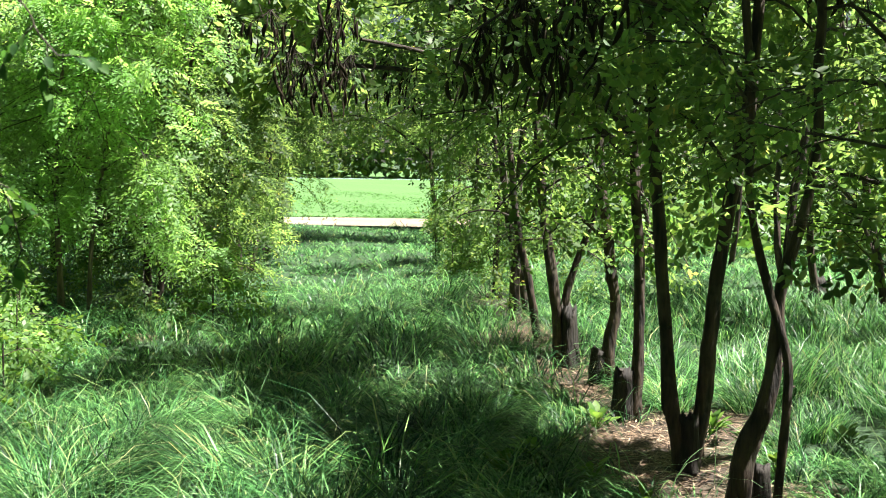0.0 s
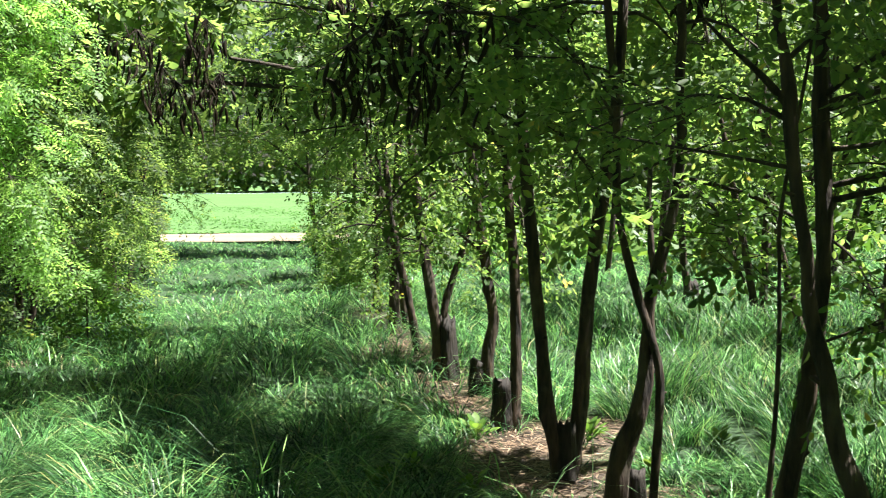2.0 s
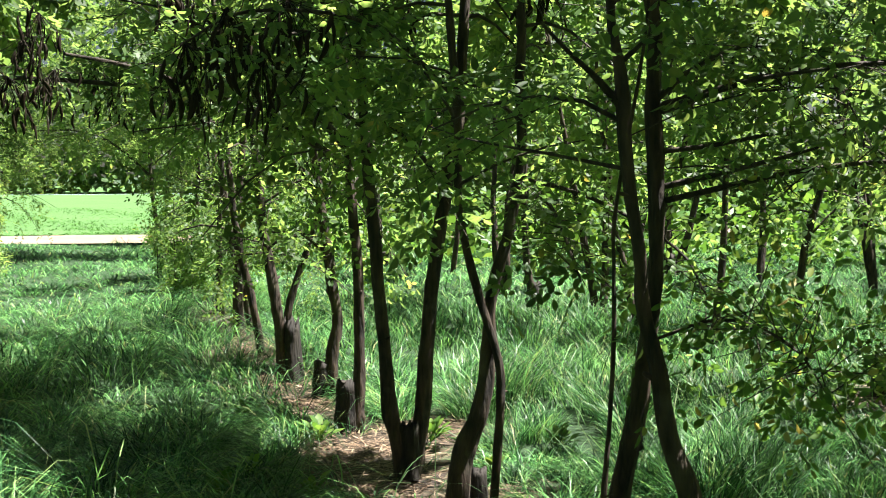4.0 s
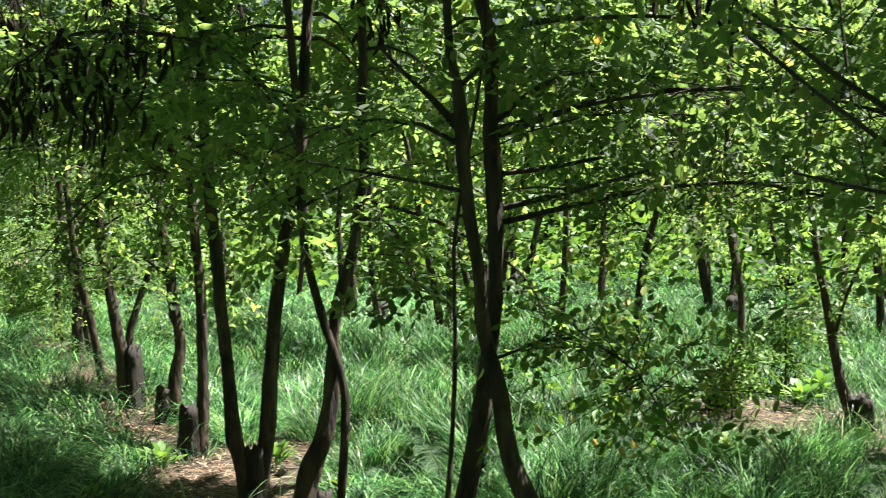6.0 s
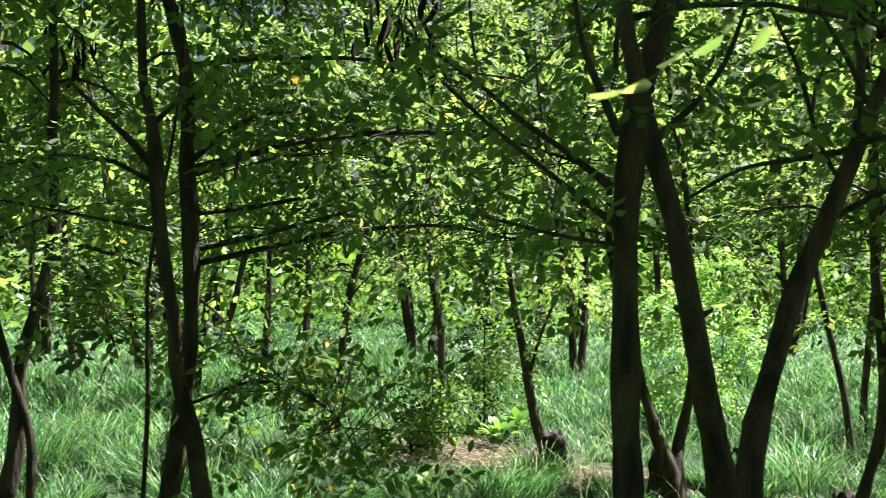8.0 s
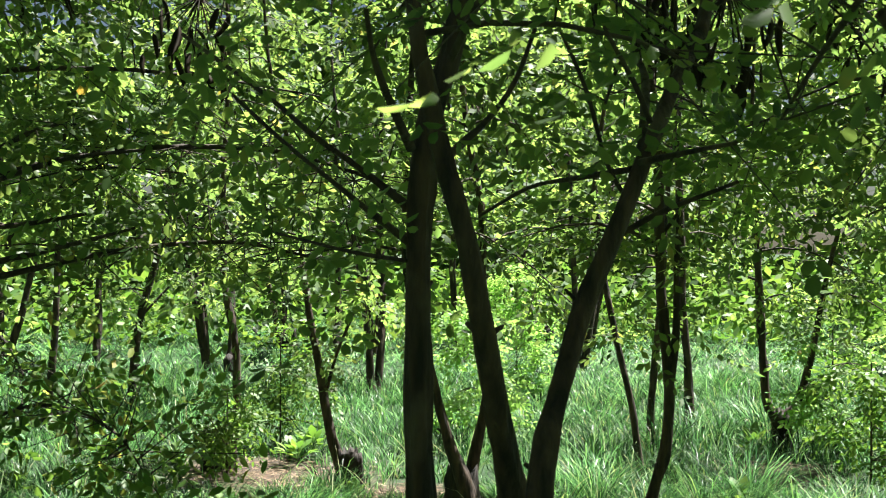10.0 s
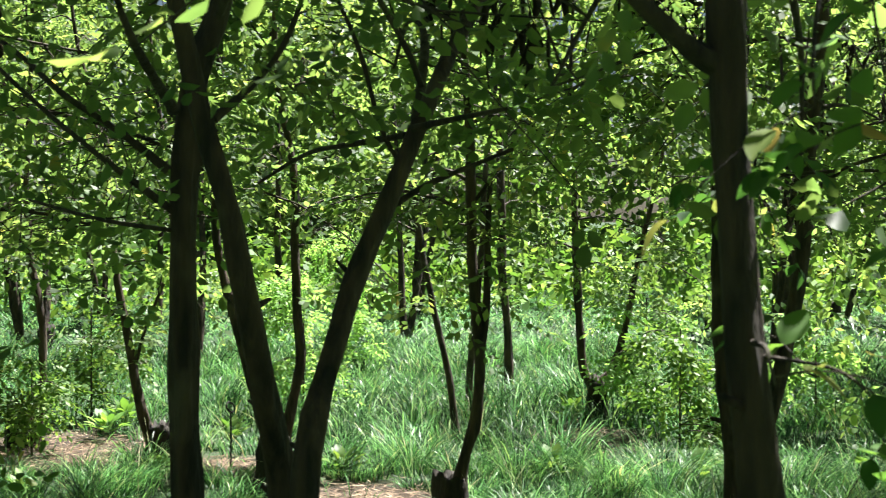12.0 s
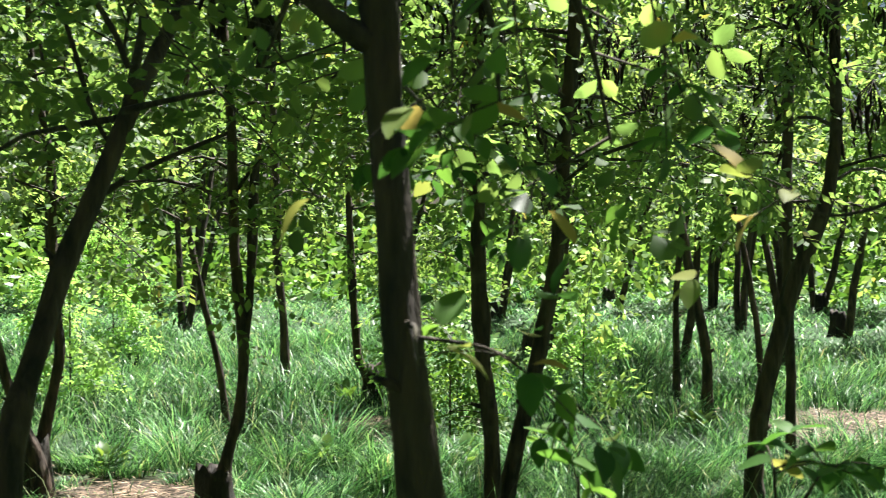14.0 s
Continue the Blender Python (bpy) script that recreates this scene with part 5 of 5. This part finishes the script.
bough(crossed_tree, [(1.77, 4.35, 1.52, 0.012), (2.1, 4.0, 1.62, 0.009), (2.4, 3.8, 1.65, 0.006), (2.6, 3.6, 1.6, 0.004)], R(111), 75, 0.15, MAT_LEAF, DARK, (0.05, 0.029))
bough(solo_tree, [(5.43, 4.58, 1.7, 0.012), (5.52, 4.4, 1.95, 0.009), (5.7, 4.25, 2.1, 0.006), (5.9, 4.1, 2.1, 0.004)], R(95), 80, 0.2, MAT_YELLOW, "spray of yellowing leaves", (0.05, 0.029))
bough(crossed_tree, [(1.71, 4.37, 1.02, 0.006), (1.9, 4.15, 1.12, 0.005), (2.05, 3.95, 1.05, 0.004), (2.12, 3.8, 0.88, 0.002)], R(91), 110, 0.16, MAT_YELLOW, "spray of yellowing leaves", (0.05, 0.029))
for k, (x, y, hgt, low) in enumerate([(0.35, 16.8, 1.2, 0.1), (0.15, 18.5, 1.3, 0.1), (-0.1, 21.0, 1.2, 0.1), (0.9, 17.5, 1.4, 0.1), (-2.1, 12.1, 0.6, 0.1), (-3.0, 9.3, 0.55, 0.1), (-3.3, 10.3, 0.65, 0.1), (-2.8, 8.4, 0.4, 0.08),
                                     (6.2, 9.4, 0.9, 0.1), (5.1, 8.4, 0.6, 0.1), (7.9, 4.9, 0.9, 0.1), (9.4, 6.2, 1.0, 0.1), (7.6, 8.4, 1.2, 0.2), (10.2, 5.1, 0.9, 0.1), (10.3, 10.9, 1.5, 0.2)]):
    # a few suckers take the bright leaf copy, to look sunlit
    sucker("low bushy locust sucker with green leaves, some toned as sunlit", x, y, hgt, low, R(100 + k), MAT_LEAF_SUN if k in (5, 11, 12, 13, 14) else MAT_WEED, 0.5, 16, False, leaflet=(0.055, 0.028))


# ---- leafy sprays close by, each leaflet by itself ----
def leaf_shape(rng, length, width):
    """An oval leaflet, folded along its midrib and bent, with a short stalk."""
    s = np.linspace(0, 1, 6)
    half = width / 2 * np.sin(np.pi * np.clip(s, 0.02, 0.985) ** 0.85) ** 0.75
    bend, fold = rng.uniform(0.1, 0.35), rng.uniform(0.1, 0.35)
    V = []
    for k in (-1, 0, 1):
        V.append(np.c_[k * half, s * length, -bend * length * s ** 2 + abs(k) * half * fold + 0.02 * width * np.sin(7 * s + k)])
    V = np.concatenate(V)
    i = np.arange(5)
    F = np.concatenate([np.stack([c * 6 + i, (c + 1) * 6 + i, (c + 1) * 6 + i + 1, c * 6 + i + 1], 1) for c in (0, 1)])
    return V, [F]


LEAF_MESHES = []
for k in range(4):
    r = R(200 + k)
    me = {}
    for key, mat in (("green", MAT_SPRAY), ("yellow", MAT_SPRAY_YELLOW)):
        ob = mesh_object("leaf", leaf_shape(r, 0.052, 0.034), mat, True)
        me[key] = ob.data
        bpy.data.objects.remove(ob)
    LEAF_MESHES.append(me)


def spray(parent, path, rng, leaves, pairs, size=1.0, yellow=0.08, start=0.3):
    """A branch with feathered leaves whose leaflets are pieces of their own."""
    off = np.array(parent.location)
    line = smooth_line(path, 6)
    wood, places = [tube(line, 7, 0.03, rng)], []
    for q in np.linspace(start, 1.0, leaves):
        k = q * (len(line) - 1)
        at = np.array([np.interp(k, np.arange(len(line)), line[:, c]) for c in range(3)])
        t = unit(line[min(int(k) + 1, len(line) - 1), :3] - line[max(int(k) - 1, 0), :3])
        d = unit(0.5 * t + rng.standard_normal(3) * np.array([0.8, 0.8, 0.5]) + np.array([0, 0, -0.1]))
        length = rng.uniform(0.1, 0.17) * size
        u = np.linspace(0, 1, 5)[:, None]
        rach = at + d * length * u - np.array([0, 0, 0.35 * length]) * u ** 2
        wood.append(tube(np.c_[rach, np.linspace(0.0012, 0.0007, 5)], 4, 0, rng))
        side = unit(np.cross(d, unit(np.array([0, 0, 1.0]) + 0.5 * rng.standard_normal(3))))
        gold = rng.uniform() < yellow
        for j in range(2 * pairs + 1):
            v = 1.0 if j == 2 * pairs else 0.3 + 0.62 * (j // 2) / max(pairs - 1, 1)
            p = at + d * length * v - np.array([0, 0, 0.35 * length]) * v ** 2
            sg = 0 if j == 2 * pairs else (1 if j % 2 else -1)
            e = unit(side * sg * 0.9 + d * (0.45 if sg else 1.0) + 0.2 * rng.standard_normal(3) + np.array([0, 0, -0.2]))
            places.append((p, e, gold or rng.uniform() < yellow * 0.6))
    V, F = merge(wood)
    ob = part("branch", (V - off, F), MAT_TWIG, parent, smooth=True)
    for p, e, gold in places:
        if np.linalg.norm(p - CLEAR) < 0.8:
            continue
        leaf = new("leaf", LEAF_MESHES[rng.integers(4)]["yellow" if gold else "green"])
        leaf.parent = ob
        up = Vector(rng.standard_normal(3) * 0.35 + np.array([0, 0, 1]))
        y_axis = Vector(e)
        x_axis = y_axis.cross(up).normalized()
        z_axis = x_axis.cross(y_axis)
        m = Matrix((x_axis, y_axis, z_axis)).transposed().to_4x4()
        leaf.matrix_basis = Matrix.Translation(Vector(p) - Vector(off)) @ m @ Matrix.Scale(size * rng.uniform(0.75, 1.15), 4)


slim = lambda path: [(x, y, z, rad * 0.4) for x, y, z, rad in path]
top = [(1.58, 0.74, 2.3, 0.004)]
spray(right_tree, leafy_branch_1, R(301), 7, 2, 0.9, 0.06, 0.15)
spray(right_tree, top + leafy_branch_2, R(302), 4, 2, 0.8, 0.0, 0.55)
spray(right_tree, [(1.62, 0.74, 2.4, 0.004)] + leafy_branch_3, R(303), 3, 2, 0.8, 0.0, 0.75)
spray(right_tree, leafy_branch_5, R(305), 8, 3, 0.7, 0.04, 0.35)
spray(right_tree, leafy_branch_6, R(326), 1, 1, 0.8, 0.3, 0.9)
spray(right_tree, [(1.57, 0.74, 2.2, 0.005), (1.53, 0.62, 1.95, 0.003), (1.47, 0.6, 1.8, 0.002), (1.455, 0.592, 1.73, 0.001)], R(309), 2, 1, 0.9, 0.9, 0.95)
spray(start_tree, slim(hang_branch_1), R(307), 3, 4, 0.42, 0.0, 0.7)
spray(start_tree, slim(hang_branch_2), R(308), 3, 4, 0.42, 0.0, 0.7)


def shoot(label, paths, rng, counts, yellow):
    x, y = paths[0][0][:2]
    root = tagged(new("locust_sapling"), label, "sapling")
    root.location = (x, y, 0)
    for path, n in zip(paths, counts):
        spray(root, path, rng, n, 2, 0.85, yellow, 0.9)
    return root


shoot("young shoot tipped with large bright green leaves", [[(low_branch_1[0][0], low_branch_1[0][1], -0.02, 0.006)] + low_branch_1], R(311), [1], 0.0)
shoot("young forked shoot with broad sunlit yellow-green leaves", [[(low_branch_2[0][0], low_branch_2[0][1], -0.02, 0.006)] + low_branch_2, low_branch_3], R(312), [3, 2], 0.1)
aside = (leafy_branch_4[0][0] + 0.1, leafy_branch_4[0][1] - 0.05)
shoot("tall thin sapling with a bent twig of yellowing leaves", [[(*aside, -0.02, 0.012), (*aside, 0.7, 0.01), (*aside, 1.3, 0.008)] + leafy_branch_4], R(333), [2], 0.12)


# ---- broad-leaved weeds and a metal stake ----
def weed(label, x, y, size, rng):
    """A low tuft of broad pointed leaves on short stalks."""
    root = tagged(new("weed_plant"), label, "plant", "broad-leaved weeds")
    root.location = (x, y, 0)
    geos = []
    for k in range(26):
        az, tilt, l = rng.uniform(0, 6.28), rng.uniform(0.25, 1.2), size * rng.uniform(0.5, 1.0)
        V, F = leaf_shape(rng, 0.5 * l, 0.3 * l)
        m = np.array(pose(0, 0, 0, 90 - math.degrees(tilt), 0, 0).to_3x3())
        z = np.array(pose(0, 0, 0, 0, 0, math.degrees(az)).to_3x3())
        s = z @ np.array([0, math.sin(tilt), math.cos(tilt)]) * l * 0.6
        geos.append((V @ m.T @ z.T + s, F))
        geos.append(tube(np.c_[np.linspace(0, 1, 3)[:, None] * s, np.full(3, 0.0025)], 4, 0, rng))
    tagged(part("foliage", merge(geos), MAT_WEED, root, smooth=True), kind="stuff")


for k, (x, y, s) in enumerate([(0.95, 7.9, 0.28), (1.6, 7.75, 0.24), (-2.75, 11.1, 0.3), (-2.35, 11.5, 0.26), (-2.45, 7.6, 0.34), (-2.2, 7.2, 0.3), (-2.6, 8.3, 0.36), (0.3, 6.6, 0.26), (1.75, 7.4, 0.24),
                              (5.9, 8.7, 0.34), (6.2, 8.9, 0.38), (5.6, 9.3, 0.36), (4.9, 8.9, 0.4), (4.6, 8.2, 0.3), (6.3, 7.7, 0.3), (6.9, 5.2, 0.32), (7.3, 4.4, 0.34), (9.3, 3.7, 0.34), (6.1, 6.3, 0.3),
                              (-0.3, 6.9, 0.25), (0.55, 8.6, 0.28), (4.2, 6.9, 0.28), (8.6, 5.1, 0.36), (8.9, 6.6, 0.36), (0.1, 6.3, 0.22), (0.75, 6.5, 0.24), (0.95, 6.0, 0.2), (-0.6, 6.4, 0.2), (-1.1, 7.4, 0.24), (0.5, 7.1, 0.22), (-0.1, 7.9, 0.24),
                              (-0.35, 6.1, 0.2), (0.3, 5.9, 0.18), (-1.6, 9.4, 0.26), (-2.9, 9.0, 0.36), (-3.1, 9.9, 0.4), (-2.55, 7.9, 0.3), (1.75, 6.8, 0.2), (2.3, 7.4, 0.24), (3.6, 8.6, 0.28), (5.2, 7.0, 0.24)]):
    weed("low weed with broad fresh green leaves in the grass", x, y, s * 0.68, R(400 + k))

def stone(label, x, y, size, rng):
    """A pale rough stone, broken flat on top, half sunk in the grass."""
    bm = bmesh.new()
    bmesh.ops.create_icosphere(bm, subdivisions=3, radius=1)
    for v in bm.verts:
        k = 1 + 0.3 * noise.noise(v.co * 1.6 + Vector((x, y, 0))) + 0.09 * noise.noise(v.co * 6)
        v.co = Vector((v.co.x * k, v.co.y * k * 0.8, min(v.co.z * k, 0.75) * 0.7)) * size
    me = bpy.data.meshes.new("stone")
    bm.to_mesh(me)
    bm.free()
    me.materials.append(MAT_STONE)
    ob = tagged(new("stone", me), label, "stone")
    ob.matrix_basis = pose(x, y, size * 0.3, 0, 0, rng.uniform(0, 360))


for k, (x, y, size) in enumerate([(-3.85, 12.2, 0.17), (-2.66, 8.6, 0.09), (-2.5, 8.45, 0.07)]):
    stone("rough pale grey stone lying in the grass", x, y, size, R(450 + k))

sx, sy, top_z = 5.62, 6.83, 0.42
stake = tagged(new("garden_stake"), "thin black metal stake with a ring at its top", "stake")
stake.location = (sx, sy, 0)
m, nodes, links, bsdf = material("black_metal")
bsdf.inputs["Base Color"].default_value, bsdf.inputs["Metallic"].default_value, bsdf.inputs["Roughness"].default_value = (0.02, 0.02, 0.02, 1), 0.8, 0.5
r = R(500)
part("rod", tube(np.array([[0, 0, -0.05, 0.006], [0.004, 0, top_z * 0.5, 0.006], [0, 0, top_z - 0.04, 0.006]]), 8, 0, r), m, stake, smooth=True)
th = np.linspace(0, 2 * math.pi, 19)
part("ring", tube(np.c_[0.03 * np.cos(th), 0.03 * np.sin(th) * 0.6, top_z - 0.01 + 0.03 * np.sin(th), np.full(19, 0.006)], 6, 0, r), m, stake, smooth=True)


def grass(name, r0, r1, count, height, width, segments, seed, label):
    rng = np.random.default_rng(seed)
    x, y, out_az, own = scatter(r0, r1, count, rng, 0.42 if r0 < 6 else 0.2)
    tall = np.clip(0.95 + 0.4 * patchy(x, y, 1.3, 12) + 0.3 * patchy(x, y, 4.5, 13), 0.6, 1.6)
    lane = np.clip((np.abs(x - row_x(y) + 2.2) - 0.2) / 1.6, 0.72, 1.0)
    length = height * tall * (0.75 + 0.45 * own) * rng.uniform(0.45, 1.25, len(x)) * np.where(x < row_x(y), lane, 1.0)
    inner = np.clip((x - row_x(y) - 0.4) / 0.6, 0, 1) * (r0 < 16)      # shorter and coarser among the trees
    length *= 1 - 0.42 * inner
    for sx, sy, sr in SHORT:
        length *= 1 - 0.5 * np.clip(1.4 - np.hypot(x - sx, y - sy) / sr, 0, 1)
    for sx, sy, sr, more in MOUNDS:
        length *= 1 + more * np.exp(-((x - sx) ** 2 + (y - sy) ** 2) / sr ** 2)
    ob = mesh_object(name, blades(x, y, length, width * (1 - 0.1 * inner) * rng.uniform(0.6, 1.4, len(x)), segments, rng, out_az=out_az, upright=inner), MAT_GRASS)
    return tagged(ob, label, "grass", kind="stuff")


grass("meadow_grass", 4.7, 9, 104000, 0.66, 0.0056, 4, 21, "long arching green meadow grass, thick and uncut")
grass("meadow_grass", 9, 17, 110000, 0.58, 0.0084, 3, 22, "tall tufted green grass between the rows of trees")
grass("meadow_grass", 17, 33, 105000, 0.36, 0.0145, 2, 23, "green grass towards the end of the lane")
rng = np.random.default_rng(24)
n = 16000                                          # and round about, outside the lane
az, d = np.radians(rng.uniform(80, 334, n)), np.sqrt(rng.uniform(0.3, 190, n))
az[:3000], d[:3000] = np.radians(rng.uniform(-26, 80, 3000)), np.sqrt(rng.uniform(0.3, 22, 3000))
x, y = d * np.sin(az), d * np.cos(az)
ob = mesh_object("meadow_grass", blades(x, y, 0.4 * rng.uniform(0.5, 1.2, n), 0.02 * rng.uniform(0.6, 1.4, n), 2, rng), MAT_GRASS)
tagged(ob, "rough green grass beside and behind the lane's start", "grass", kind="stuff")
n = 4500
az, d = np.radians(rng.uniform(-22, 78, n)), np.sqrt(rng.uniform(15, 120, n))
x, y = d * np.sin(az), d * np.cos(az)
free = (patchy(x, y, 2.2, 31) > -0.1) & np.all([np.hypot(x - a, y - b) > c for a, b, c in SPOTS], axis=0)
x, y = x[free], y[free]
ob = mesh_object("grass_stalks", blades(x, y, rng.uniform(0.3, 0.6, len(x)), rng.uniform(0.003, 0.006, len(x)), 4, rng, bend=(0.6, 2.6)), MAT_STALK)
tagged(ob, "long thin pale grass stalks bending over the meadow grass", "grass", kind="stuff")
fx, fy = rng.uniform(-14, 6, 16000), 37.3 + rng.uniform(0, 1, 16000) ** 2 * 30
ob = mesh_object("field_grass", blades(fx, fy, rng.uniform(0.12, 0.3, 16000), rng.uniform(0.02, 0.05, 16000), 2, rng), MAT_CROP)
tagged(ob, "fresh bright green crop blades at the field's edge", "grass", kind="stuff")

# straw and dead leaves on the bare spots
lx, ly = [], []
for sx, sy, sr in SPOTS:
    n = int(1800 * sr)
    lx.append(sx + rng.standard_normal(n) * sr * 0.6), ly.append(sy + rng.standard_normal(n) * sr * 0.6)
n = 2000
yy = rng.uniform(5.5, 14, n)
lx.append(row_x(yy) + rng.standard_normal(n) * 0.25), ly.append(yy)
lx, ly = np.concatenate(lx), np.concatenate(ly)
n = len(lx)
az, ln, wd = rng.uniform(0, 6.28, n), rng.uniform(0.03, 0.16, n), rng.uniform(0.003, 0.014, n)
h = np.stack([np.cos(az), np.sin(az), rng.uniform(-0.1, 0.25, n)], 1)
w = np.stack([-np.sin(az), np.cos(az), rng.uniform(-0.3, 0.3, n)], 1)
c = np.stack([lx, ly, ground_z(lx, ly) + rng.uniform(0.005, 0.03, n)], 1)
V = np.stack([c - h * ln[:, None] / 2, c - w * wd[:, None] / 2, c + h * ln[:, None] / 2, c + w * wd[:, None] / 2], 1)
ob = mesh_object("straw_litter", (V.reshape(-1, 3), [np.arange(n * 4).reshape(-1, 4)]), MAT_DRY)
tagged(ob, "pale dry straw and dead leaves on bare soil", "litter", kind="stuff")
